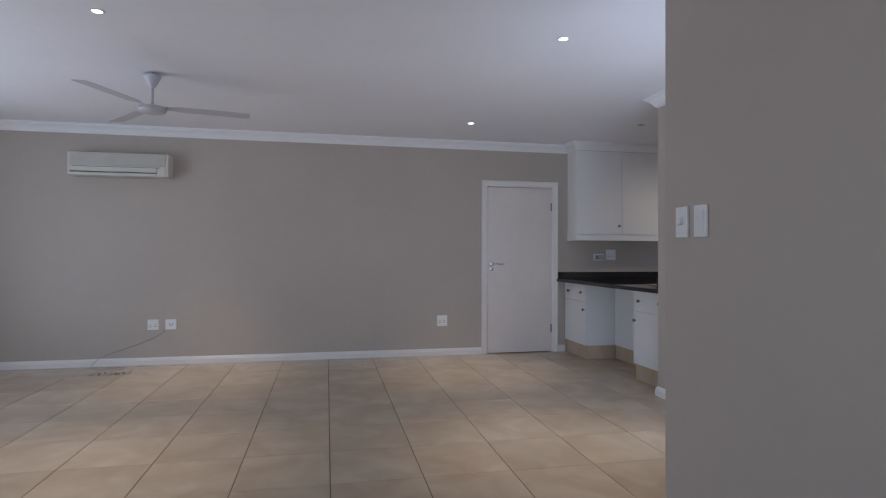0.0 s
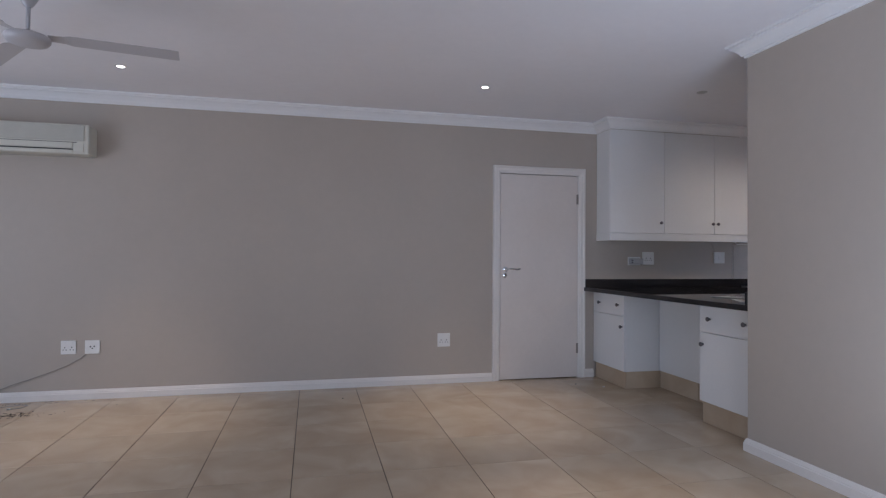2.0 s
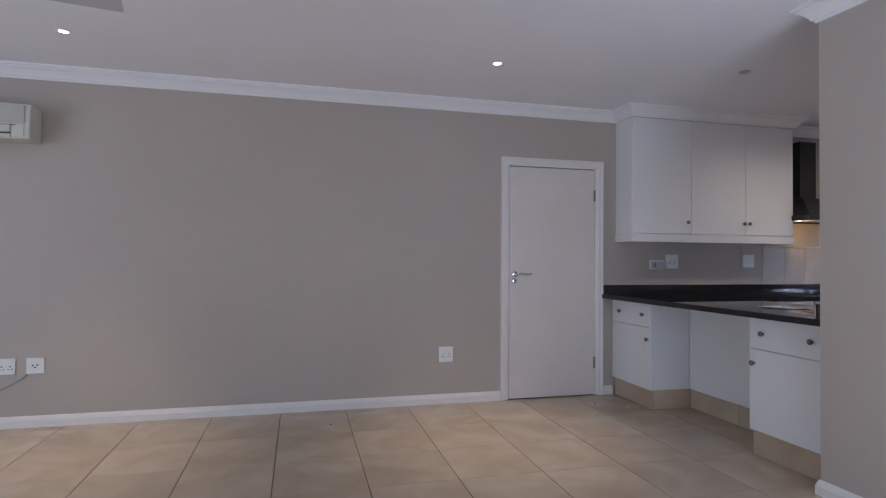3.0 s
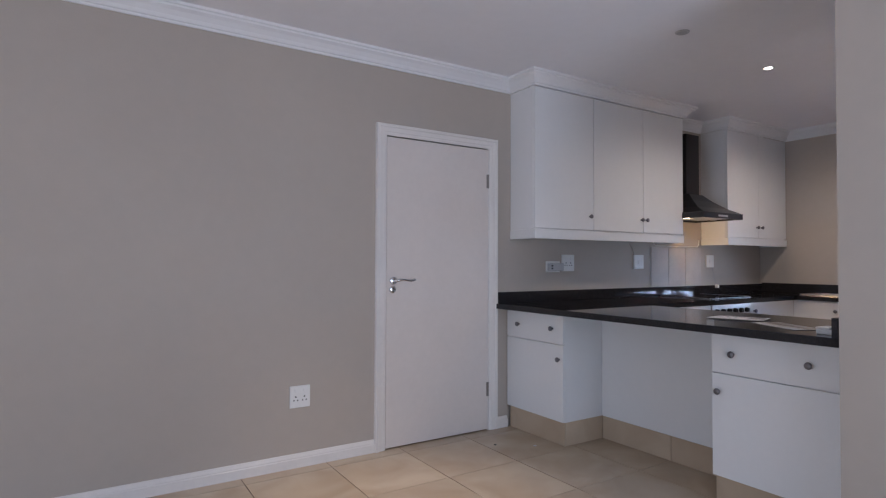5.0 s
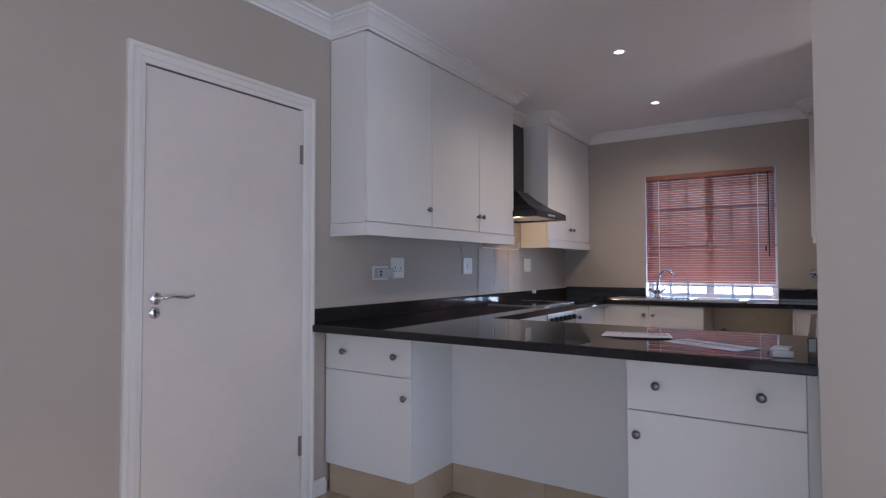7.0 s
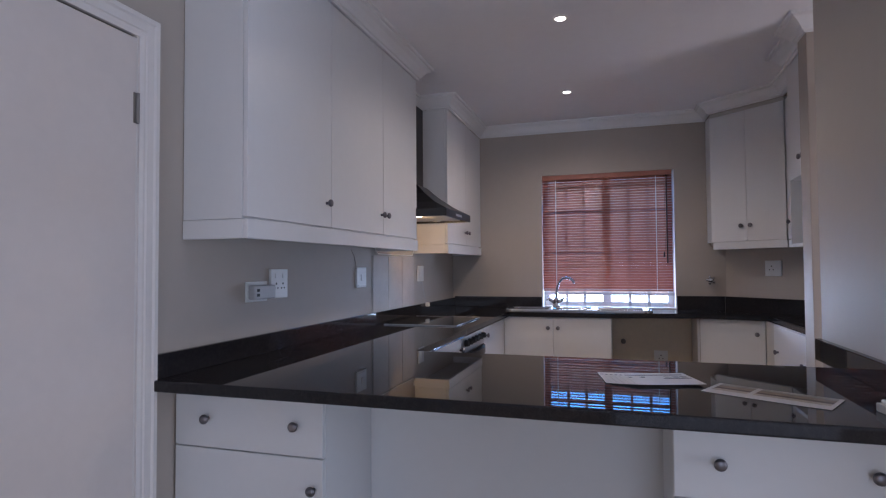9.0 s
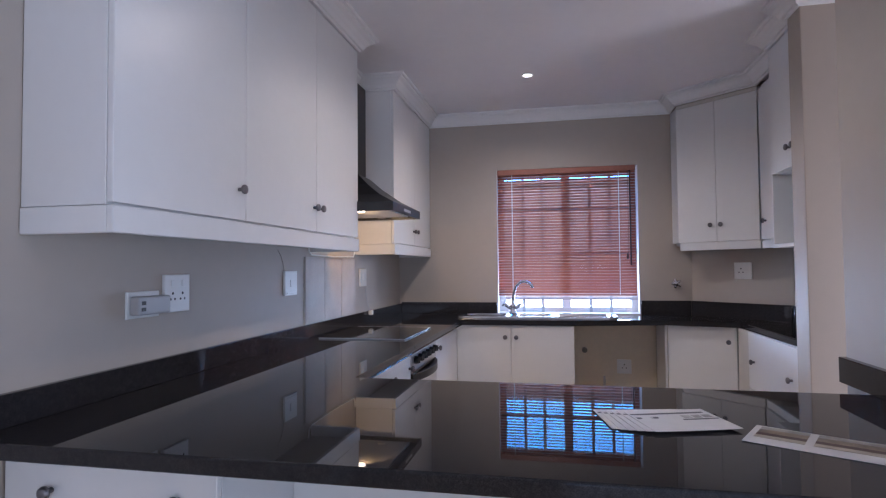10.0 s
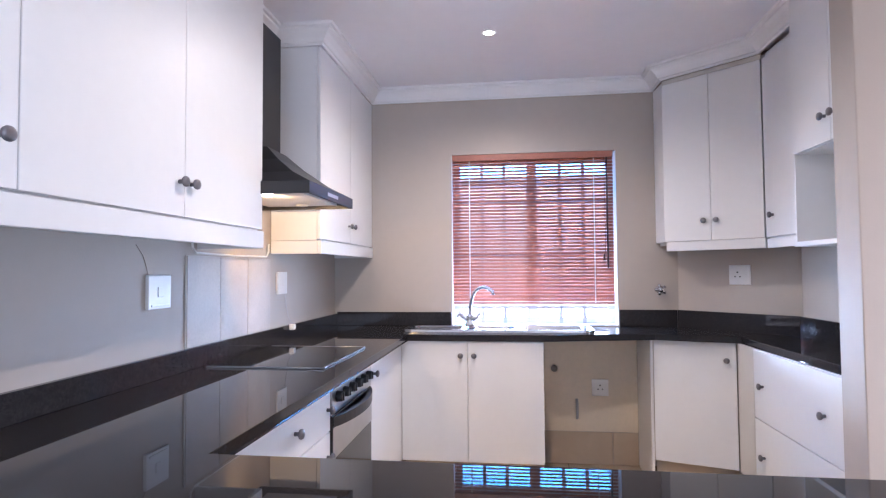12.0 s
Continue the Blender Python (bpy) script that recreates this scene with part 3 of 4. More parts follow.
part("chimney", B(-0.11, 0.085, -0.19, -0.003, 0.236, 0.785, 0.003), HOODM, hood, "black enamel chimney")
part("filter", B(-0.25, 0.25, -0.41, -0.06, 0.012, 0.024), GREYP, hood, "pale grease filter")
part("switch_bar", B(-0.08, 0.06, -0.4775, -0.4755, 0.015, 0.030), GREYP, hood)
for x in (-0.20, 0.20):
    part("lamp", moved(spin([(0, 0.006), (0.028, 0.006), (0.030, 0.0115), (0, 0.0118)], 16), pose(x, -0.25, 0)), HOODGLOW if x < 0 else GREYP, hood, "lit hood lamp" if x < 0 else "unlit hood lamp")
for x in (4.80,):
    l = new("hood_light", bpy.data.lights.new("hood_light", "SPOT"))
    l.data.energy, l.data.color, l.data.spot_size, l.data.spot_blend, l.data.shadow_soft_size = 8.0, (1.0, 0.62, 0.25), radians(125), 0.5, 0.03
    l.matrix_world = look((x, NY - 0.25, 1.597), (x + 0.5, NY - 0.27, 1.42))

# ---- splash-back tiles behind the hob ----
splash = thing("splashback", "pale glossy splash-back tiles behind the hob", "splash-back", (4.63, NY, UP))
SPL = mat("pale_tile_glaze", (0.47, 0.43, 0.395), 0.5, vary=0.09, vary_scale=6, bump=0.04, bump_scale=20, rand=0.04)
for i in range(3):
    part("tile", B(0.002 + i * 0.252, 0.250 + i * 0.252, -0.009, -GAP, 0.001, 0.362, 0.0015), SPL, splash)
part("grout", B(-0.004, 0.758, -0.006, -0.0025, 0.0, 0.363), CABGREY, splash)
tagged(finish("hood_cable", tube([(4.64, NY - 0.02, 1.43), (4.645, NY - 0.022, 1.385), (4.665, NY - 0.024, 1.366), (4.98, NY - 0.02, 1.362), (5.30, NY - 0.024, 1.366), (5.325, NY - 0.024, 1.39), (5.335, NY - 0.02, 1.43)], 0.0045, 8), PLASTIC), "thin white cable slung below the cabinets over the splash-back", "cable")

# ---- window-side units ----
WF = 5.935
u = thing("base_cabinet", "white two-door sink cabinet below the window", "cabinet", (WF, 6.05, 0))
m = Matrix.Translation((-WF, -6.05, 0))
part("carcass", moved(B(WF + 0.019, 5.985, 5.625, 6.46, 0.158, CU - 0.001), m), CAB, u)
part("side_panel", moved(B(5.986, EX - GAP, 5.625, 5.641, 0.158, CU - 0.001), m), CAB, u)
d = part("door", moved(B(WF, WF + 0.018, 6.073, 6.468, 0.160, CU - 0.004, 0.0025), m), CAB, u)
knob(d, m @ Vector((WF, 6.112, 0.785)), (-1, 0, 0))
d = part("door", moved(B(WF, WF + 0.018, 5.626, 6.069, 0.160, CU - 0.004, 0.0025), m), CAB, u)
knob(d, m @ Vector((WF, 6.033, 0.785)), (-1, 0, 0))
kick("kick_tile", B(WF + 0.04, WF + 0.05, 6.06, 6.45, 0.002, 0.155))
kick("kick_tile", B(WF + 0.04, WF + 0.05, 5.63, 6.056, 0.002, 0.155))
tagged(finish("end_panel", B(6.10, EX - GAP, 4.975, 4.991, 0.0, CU - 0.001, 0.001), CAB), "white end panel beside the empty appliance space", "panel")
# thin panel added over the wall; its paler colour stands in for light
setting("lit_wall_panel", B(EX - 0.0045, EX - 0.0005, 4.993, 5.6235, 0.214, CU - 0.003), LITWALL, "cream panel on the appliance space wall, its lit tone in the colour", "wall")
kick("wall_tile", B(EX - 0.012, EX - 0.005, 5.16, 5.622, 0.002, 0.212, 0.001), "beige tile skirting in the appliance space")
kick("wall_tile", B(EX - 0.012, EX - 0.005, 4.995, 5.156, 0.002, 0.212, 0.001), "beige tile skirting in the appliance space")

u = thing("base_cabinet", "white angled corner base cabinet with one door", "cabinet", (6.02, 4.76, 0))
a, b = Vector((6.095, 4.972, 0)), Vector((5.955, 4.556, 0))
dirv = (b - a).normalized()
nrm = Vector((dirv.y, -dirv.x, 0))
if nrm.x > 0:
    nrm = -nrm
def slanted(a, b, t0, t1, z0, z1, o=Vector((6.02, 4.76, 0)), bevel=0.0025):
    q = [a - nrm * t0 - o, b - nrm * t0 - o, b - nrm * t1 - o, a - nrm * t1 - o]
    return prism([(v.x, v.y) for v in q], z0, z1, bevel)
part("carcass", slanted(a, b, 0.019, 0.12, 0.158, CU - 0.001, bevel=0), CAB, u)
d = part("door", slanted(a, b, 0.0, 0.018, 0.160, CU - 0.004), CAB, u)
kp = b - dirv * 0.05 - Vector((6.02, 4.76, 0))
knob(d, (kp.x, kp.y, 0.77), nrm)
kick("kick_tile", slanted(a, b, 0.05, 0.06, 0.002, 0.155, Vector((0, 0, 0)), 0))

DF = 4.555
# filler strip in greyer board, so its shade sits in the colour
tagged(finish("filler_strip", B(5.735, 5.945, DF - 0.018, DF - 0.002, 0.16, CU - 0.002), CABGREY), "filler strip between corner cabinet and drawers, its shade in the colour", "filler strip")
u = thing("base_cabinet", "white drawer cabinet on the short wall by the passage", "cabinet", (5.27, DF, 0))
m = Matrix.Translation((-5.27, -DF, 0))
part("carcass", moved(B(4.806, 5.732, 4.205, DF - 0.019, 0.158, CU - 0.001), m), CAB, u)
for z0, z1 in ((0.517, CU - 0.004), (0.160, 0.513)):
    d = part("drawer_front", moved(B(4.806, 5.730, DF - 0.018, DF, z0, z1, 0.0025), m), CAB, u)
    for kx in (5.64, 5.065):
        knob(d, m @ Vector((kx - 0.02, DF, z1 - 0.175)), (0, 1, 0))
kick("kick_tile", B(4.81, 5.73, DF - 0.06, DF - 0.05, 0.002, 0.155))

# corner wall cabinet on the slant
OC = Vector((6.1, 4.6, 1.38))
c = thing("wall_cabinet", "white angled two-door corner wall cabinet", "cabinet", OC)
a, b = Vector((6.25, 4.855, 0)), Vector((5.86, 4.425, 0))
dirv = (b - a).normalized()
nrm = Vector((dirv.y, -dirv.x, 0))
if nrm.x > 0:
    nrm = -nrm
ZT = CH - 0.0935
DT = 2.448                                  # top of the doors, below a fascia strip
body = [(6.25, 4.855), (6.466, 4.855), (6.466, 4.725), (5.95, 4.205), (5.86, 4.205), (5.86, 4.425)]
part("carcass", moved(prism([(x + 0.016 * (1 if x < 6.4 and y > 4.4 else 0), y - 0.016 * (1 if x < 6.4 and y > 4.4 else 0)) for x, y in body], 1.46, ZT), Matrix.Translation(-OC)), CAB, c)
mid = a + (b - a) * 0.5
for p0, p1, kk in ((a + dirv * 0.002, mid - dirv * 0.0015, 1), (mid + dirv * 0.0015, b - dirv * 0.002, 0)):
    d = part("door", slanted(p0, p1, 0, 0.018, 1.458 - 1.38, DT - 1.38, Vector((OC.x, OC.y, 0))), CAB, c)
    q = (p1 - dirv * 0.035 if kk else p0 + dirv * 0.035) - Vector((OC.x, OC.y, 0))
    knob(d, (q.x, q.y, 1.575 - 1.38), nrm)
# fascia in greyer board, its colour carrying the shadow band above the doors
part("fascia", slanted(a, b, 0.006, 0.017, DT + 0.003 - 1.38, ZT - 1.38, Vector((OC.x, OC.y, 0)), 0.001), CABGREY, c)
part("light_pelmet", slanted(a + dirv * 0.01, b, 0.004, 0.022, 0.02, 0.0755, Vector((OC.x, OC.y, 0)), 0.002), CAB, c)
part("bottom_board", moved(prism([(6.27, 4.83), (6.46, 4.83), (6.46, 4.73), (5.95, 4.21), (5.87, 4.21), (5.87, 4.40)], 1.44, 1.459), Matrix.Translation(-OC)), CABGREY, c)

c = thing("wall_cabinet", "narrow white one-door wall cabinet", "cabinet", (5.55, 4.2, 1.38))
m = Matrix.Translation((-5.55, -4.2, -1.38))
part("carcass", moved(B(5.214, 5.856, 4.205, 4.401, 1.452, ZT), m), CAB, c)
d = part("door", moved(B(5.214, 5.8585, 4.402, 4.42, 1.458, DT, 0.0025), m), CAB, c)
knob(d, m @ Vector((5.765, 4.42, 1.575)), (0, 1, 0))
part("light_pelmet", moved(B(5.214, 5.855, 4.398, 4.416, 1.40, 1.4505, 0.002), m), CAB, c)
part("bottom_board", moved(B(5.214, 5.855, 4.205, 4.397, 1.44, 1.4515), m), CABGREY, c)

c = thing("wall_cabinet", "white wall cabinet with open microwave niche below two doors", "cabinet", (5.03, 4.2, 1.38))
m = Matrix.Translation((-5.03, -4.2, -1.38))
part("upper_box", moved(B(4.806, 5.21, 4.205, 4.551, 1.782, ZT), m), CAB, c)
for x0, x1, kx in ((4.806, 4.908, 4.875), (4.911, 5.21, 4.945)):
    d = part("door", moved(B(x0, x1, 4.552, 4.57, 1.784, ZT - 0.002, 0.0025), m), CAB, c)
    knob(d, m @ Vector((kx, 4.57, 1.885)), (0, 1, 0))
part("side_panel", moved(B(5.194, 5.21, 4.205, 4.57, 1.402, 1.7815, 0.001), m), CAB, c)
part("side_panel", moved(B(4.806, 4.822, 4.205, 4.57, 1.402, 1.7815, 0.001), m), CAB, c)
part("niche_back", moved(B(4.822, 5.194, 4.205, 4.215, 1.402, 1.7815), m), CAB, c)
part("niche_shelf", moved(B(4.806, 5.21, 4.205, 4.575, 1.382, 1.4015, 0.001), m), CAB, c)

# ---- sink and tap ----
sink = thing("sink", "stainless steel double-bowl sink with drainer", "sink", (6.19, 6.0, CT))
def oblong(x0, x1, y0, y1, r, seg=8):
    pts = []
    for cx, cy, a0 in ((x1 - r, y1 - r, 0), (x0 + r, y1 - r, 90), (x0 + r, y0 + r, 180), (x1 - r, y0 + r, 270)):
        for i in range(seg + 1):
            t = radians(a0 + 90 * i / seg)
            pts.append((cx + r * math.cos(t), cy + r * math.sin(t)))
    return pts
BOWLS = ((-0.115, 0.13, 0.13, 0.45), (-0.115, 0.13, -0.22, 0.10))
def sink_deck():
    """A thin pressed deck with two openings and a rolled outer edge."""
    bm = bmesh.new()
    def ring(pts, z):
        vs = [bm.verts.new((x, y, z)) for x, y in pts]
        return vs, [bm.edges.new((vs[k], vs[(k + 1) % len(vs)])) for k in range(len(vs))]
    def band(lo, hi):
        for k in range(len(lo)):
            bm.faces.new((lo[k], lo[(k + 1) % len(lo)], hi[(k + 1) % len(hi)], hi[k]))
    inner, edges = ring(oblong(-0.142, 0.192, -0.682, 0.482, 0.055), 0.0145)
    for b in BOWLS:
        edges = edges + ring(oblong(*b, 0.06), 0.0145)[1]
    bmesh.ops.triangle_fill(bm, edges=edges, use_beauty=True)
    lip = ring(oblong(-0.147, 0.197, -0.687, 0.487, 0.058), 0.0155)[0]
    foot = ring(oblong(-0.15, 0.20, -0.69, 0.49, 0.06), 0.0006)[0]
    band(foot, lip)
    band(lip, inner)
    return bm
def bowl(x0, x1, y0, y1):
    bm = bmesh.new()
    loops = []
    for off, z in ((0.0005, 0.0146), (0.003, 0.012), (0.008, 0.004), (0.03, 0.0012)):
        loops.append([bm.verts.new((x, y, z)) for x, y in oblong(x0 + off, x1 - off, y0 + off, y1 - off, 0.058)])
    n = len(loops[0])
    for a, b in zip(loops, loops[1:]):
        for i in range(n):
            bm.faces.new((a[i], a[(i + 1) % n], b[(i + 1) % n], b[i]))
    bm.faces.new(loops[-1])
    return bm
part("rim", sink_deck(), SINKM, sink, "steel sink deck")
for b in BOWLS:
    part("bowl", bowl(*b), SINKM, sink)
for i in range(7):
    part("drainer_rib", tube([(-0.10 + i * 0.037, -0.62, 0.0145), (-0.10 + i * 0.037, -0.27, 0.0155)], 0.003, 6), STEEL, sink)
tap = thing("mixer_tap", "chrome sink mixer tap with swan neck and two levers", "tap", (6.36, 6.09, CT + 0.0145))
part("base", spin([(0, 0), (0.034, 0), (0.033, 0.008), (0.024, 0.018), (0.022, 0.045), (0.026, 0.055), (0.022, 0.068), (0.015, 0.080), (0, 0.084)]), CHROME, tap, smooth=True)
pts = [(0, 0, 0.06), (-0.002, -0.004, 0.12), (-0.006, -0.012, 0.17), (-0.015, -0.03, 0.215), (-0.03, -0.06, 0.245), (-0.05, -0.095, 0.255), (-0.07, -0.13, 0.246), (-0.083, -0.155, 0.225), (-0.087, -0.163, 0.205)]
part("spout", tube(pts, 0.0115, 12), CHROME, tap, smooth=True)
for s in (1, -1):
    h = part("valve", tube([(0, 0.012 * s, 0.038), (-0.003, 0.034 * s, 0.052), (-0.004, 0.056 * s, 0.066)], 0.0155, 12), CHROME, tap, smooth=True)
    cross = tube([(-0.004, 0.056 * s, 0.066), (-0.006, 0.074 * s, 0.078)], 0.009, 10)
    join(cross, tube([(-0.040, 0.068 * s, 0.074), (0.030, 0.068 * s, 0.074)], 0.006, 8))
    join(cross, tube([(-0.005, 0.056 * s, 0.098), (-0.005, 0.082 * s, 0.054)], 0.006, 8))
    part("lever", cross, CHROME, h, "chrome cross-head tap handle", True)

# ---- window, bars, blind ----
win = thing("window_1", "white framed kitchen window with painted glazing bars", "window", (6.61, 5.6625, CT), kind="structure")
m = Matrix.Translation((-6.61, -5.6625, -CT))
fr = B(6.59, 6.63, WY0 + 0.001, WY0 + 0.05, WZ0, WZ1 - 0.001, 0.002)
B(6.59, 6.63, WY1 - 0.05, WY1 - 0.001, WZ0, WZ1 - 0.001, 0.002, fr)
B(6.59, 6.63, WY0 + 0.051, WY1 - 0.051, WZ1 - 0.05, WZ1 - 0.001, 0.002, fr)
B(6.59, 6.63, WY0 + 0.051, WY1 - 0.051, WZ0, WZ0 + 0.045, 0.002, fr)
B(6.59, 6.63, 5.63, 5.70, WZ0 + 0.046, WZ1 - 0.051, 0.002, fr)
part("window_frame", moved(fr, m), FRAMEW, win)
for y0, y1 in ((WY0 + 0.05, 5.63), (5.70, WY1 - 0.05)):
    g = part("pane", moved(B(6.606, 6.611, y0, y1, WZ0 + 0.045, WZ1 - 0.05), m), PANE, win)
    g.visible_shadow = False
    # glazing bars that divide each pane
    for k in (1, 2):
        y = y0 + (y1 - y0) * k / 3
        part("bar", moved(B(6.566, 6.578, y - 0.012, y + 0.012, WZ0 + 0.002, WZ1 - 0.003), m), BARS, win, "painted window glazing bar")
for z in (1.03, 1.40, 1.76):
    part("bar", moved(B(6.579, 6.588, WY0 + 0.003, WY1 - 0.003, z - 0.011, z + 0.011), m), BARS, win, "painted window glazing bar")
part("window_sill", moved(B(EX + 0.002, 6.588, WY0 + 0.002, WY1 - 0.002, WZ0 - 0.0005, WZ0 + 0.006, 0.002), m), TRIM, win, "white painted window sill")
rev = B(EX + 0.001, 6.589, WY1 - 0.0025, WY1 - 0.0005, WZ0 + 0.007, WZ1)
B(EX + 0.001, 6.589, WY0 + 0.0005, WY0 + 0.0025, WZ0 + 0.007, WZ1, bm=rev)
part("reveal_lining", moved(rev, m), TRIM, win, "white painted window reveal")

BX = 6.495
blind = thing("venetian_blind", "red-brown wooden venetian blind, lowered and nearly closed", "blind", (BX, 5.6625, WZ1))
m = Matrix.Translation((-BX, -5.6625, -WZ1))
BY0, BY1 = WY0 + 0.018, WY1 - 0.006
part("headrail", moved(B(BX - 0.022, BX + 0.022, BY0, BY1, WZ1 - 0.045, WZ1 - 0.002, 0.002), m), BLIND, blind)
part("bottom_rail", moved(B(BX - 0.013, BX + 0.013, BY0, BY1, 1.058, 1.072, 0.003), m), BLIND, blind)
def slat_mesh():
    bm = bmesh.new()
    L = BY1 - BY0
    rows = []
    for k in range(5):
        s = (k / 4 - 0.5) * 0.025
        rows.append([(bm.verts.new((s, -L / 2, 0.0036 * (1 - (2 * k / 4 - 1) ** 2) + h)), bm.verts.new((s, L / 2, 0.0036 * (1 - (2 * k / 4 - 1) ** 2) + h))) for h in (0.0, 0.0016)])
    for a, b in zip(rows, rows[1:]):
        for h in (0, 1):
            bm.faces.new((a[h][0], b[h][0], b[h][1], a[h][1]))
        for e in (0, 1):
            bm.faces.new((a[0][e], b[0][e], b[1][e], a[1][e]))
    for r in (rows[0], rows[-1]):
        bm.faces.new((r[0][0], r[0][1], r[1][1], r[1][0]))
    bmesh.ops.recalc_face_normals(bm, faces=bm.faces)
    me = bpy.data.meshes.new("slat")
    bm.to_mesh(me)
    bm.free()
    me.materials.append(SLATM)
    return me
SLAT = slat_mesh()
N_SLATS = 43
for i in range(N_SLATS):
    ob = new("slat", SLAT)
    ob.parent = blind
    z = 1.086 + (2.043 - 1.086) * i / (N_SLATS - 1)
    ob.matrix_basis = m @ pose(BX, (BY0 + BY1) / 2, z, 0, -SLAT_TILT, random.uniform(-0.06, 0.06))
for y in (WY0 + 0.145, WY1 - 0.125):
    bm = B(BX - 0.0155, BX - 0.0135, y - 0.0032, y + 0.0032, 1.066, 2.05)
    B(BX + 0.0135, BX + 0.0155, y - 0.0032, y + 0.0032, 1.066, 2.05, bm=bm)
    part("ladder_cord", moved(bm, m), CORD, blind, "pale ladder cord")
part("tilt_wand", moved(tube([(BX - 0.03, BY0 + 0.045, 2.05), (BX - 0.031, BY0 + 0.043, 1.30)], 0.006, 8), m), WAND, blind, "dark wooden tilt wand")
bm = tube([(BX - 0.03, BY0 + 0.06, 2.05), (BX - 0.03, BY0 + 0.058, 1.42), (BX - 0.03, BY0 + 0.066, 1.38)], 0.0015, 6)
join(bm, moved(spin([(0, 0.025), (0.006, 0.02), (0.009, -0.02), (0, -0.022)], 10), pose(BX - 0.03, BY0 + 0.068, 1.37)))
part("pull_cord", moved(bm, m), WAND, blind, "pull cord with a wooden toggle")

# ---- what stands outside the window ----
hw = thing("garden_wall", "pale plastered garden wall outside in sunlight", "garden wall", (11.5, 5.6, -0.18))
part("wall", B(0, 0.2, -14, 14, 0.0, 2.85), PLASTER, hw)
part("coping", B(-0.04, 0.24, -14, 14, 2.854, 2.92, 0.01), PAVING, hw)

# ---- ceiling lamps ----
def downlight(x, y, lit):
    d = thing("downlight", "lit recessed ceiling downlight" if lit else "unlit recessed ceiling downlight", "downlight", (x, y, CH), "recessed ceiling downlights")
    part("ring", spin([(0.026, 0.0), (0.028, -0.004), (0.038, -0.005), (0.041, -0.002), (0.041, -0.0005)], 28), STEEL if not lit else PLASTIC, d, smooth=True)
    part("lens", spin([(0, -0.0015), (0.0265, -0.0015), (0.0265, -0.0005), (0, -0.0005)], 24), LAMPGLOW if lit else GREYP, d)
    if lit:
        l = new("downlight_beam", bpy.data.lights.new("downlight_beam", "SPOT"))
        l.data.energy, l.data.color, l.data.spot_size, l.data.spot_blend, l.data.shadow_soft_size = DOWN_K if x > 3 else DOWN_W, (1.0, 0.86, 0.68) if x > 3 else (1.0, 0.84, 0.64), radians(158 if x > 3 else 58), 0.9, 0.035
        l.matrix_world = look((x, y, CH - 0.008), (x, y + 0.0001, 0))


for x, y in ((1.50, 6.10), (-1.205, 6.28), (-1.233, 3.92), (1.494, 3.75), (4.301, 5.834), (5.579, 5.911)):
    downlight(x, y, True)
downlight(3.256, 5.785, False)

# ---- ceiling fan ----
fan = thing("ceiling_fan", "white three-blade ceiling fan at rest on a short rod", "ceiling fan", (-1.255, 5.03, CH))
part("canopy", spin([(0.012, -0.118), (0.020, -0.112), (0.040, -0.076), (0.060, -0.035), (0.064, -0.022), (0.058, -0.020), (0.010, -0.022)], 28), FANM, fan, "white conical ceiling cup slipped down the rod", True)
part("hook", tube([(0, 0, -0.002), (0.012, 0, -0.010), (0.015, 0.008, -0.020), (0, 0.005, -0.034)], 0.006), BLACK, fan)
part("rod", tube([(0, 0, -0.02), (0, 0, -0.25)], 0.010, 12), FANM, fan, smooth=True)
part("motor", spin([(0, -0.245), (0.03, -0.247), (0.05, -0.252), (0.085, -0.258), (0.100, -0.268), (0.100, -0.286), (0.088, -0.300), (0.05, -0.309), (0, -0.311)], 32), FANM, fan, "white domed fan motor", True)
def blade_mesh():
    bm = bmesh.new()
    rows = []
    for x, w, z in ((0.09, 0.026, 0.004), (0.16, 0.034, 0.003), (0.19, 0.054, 0.002), (0.45, 0.057, 0.0), (0.68, 0.058, -0.002), (0.695, 0.052, -0.002)):
        rows.append([bm.verts.new((x, w, z - 0.006)), bm.verts.new((x, -w, z + 0.006)), bm.verts.new((x, -w, z + 0.003)), bm.verts.new((x, w, z - 0.009))])
    for a, b in zip(rows, rows[1:]):
        for j in range(4):
            bm.faces.new((a[j], b[j], b[(j + 1) % 4], a[(j + 1) % 4]))
    bm.faces.new(rows[0])
    bm.faces.new(rows[-1][::-1])
    return bm
for ang in (9, 129, 249):
    b = part("blade", moved(blade_mesh(), pose(0, 0, -0.264, 0, 0, ang)), FANM, fan, "white metal fan blade")

# ---- air conditioner ----
ac = thing("air_conditioner", "aged cream split air conditioner on the wall", "air conditioner", (-2.094, NY, 2.134))
part("casing", B(-0.487, 0.487, -0.19, -GAP, -0.121, 0.121, 0.012), ACPLASTIC, ac)
part("front_panel", B(-0.455, 0.455, -0.198, -0.1905, -0.015, 0.108, 0.003), ACGREY, ac, "ribbed grey-cream intake panel")
for i in range(9):
    part("rib", B(-0.450, 0.450, -0.2005, -0.1985, -0.008 + i * 0.0128, -0.003 + i * 0.0128), ACGREY, ac)
part("vane", B(-0.455, 0.37, -0.204, -0.191, -0.075, -0.030, 0.003), ACPLASTIC, ac)
part("slot", B(-0.455, 0.40, -0.1925, -0.1902, -0.087, -0.079), BLACK, ac)
part("slot", B(-0.44, 0.40, -0.1925, -0.1902, -0.029, -0.025), BLACK, ac)
part("vane", B(-0.455, 0.37, -0.200, -0.191, -0.114, -0.091, 0.003), ACPLASTIC, ac)
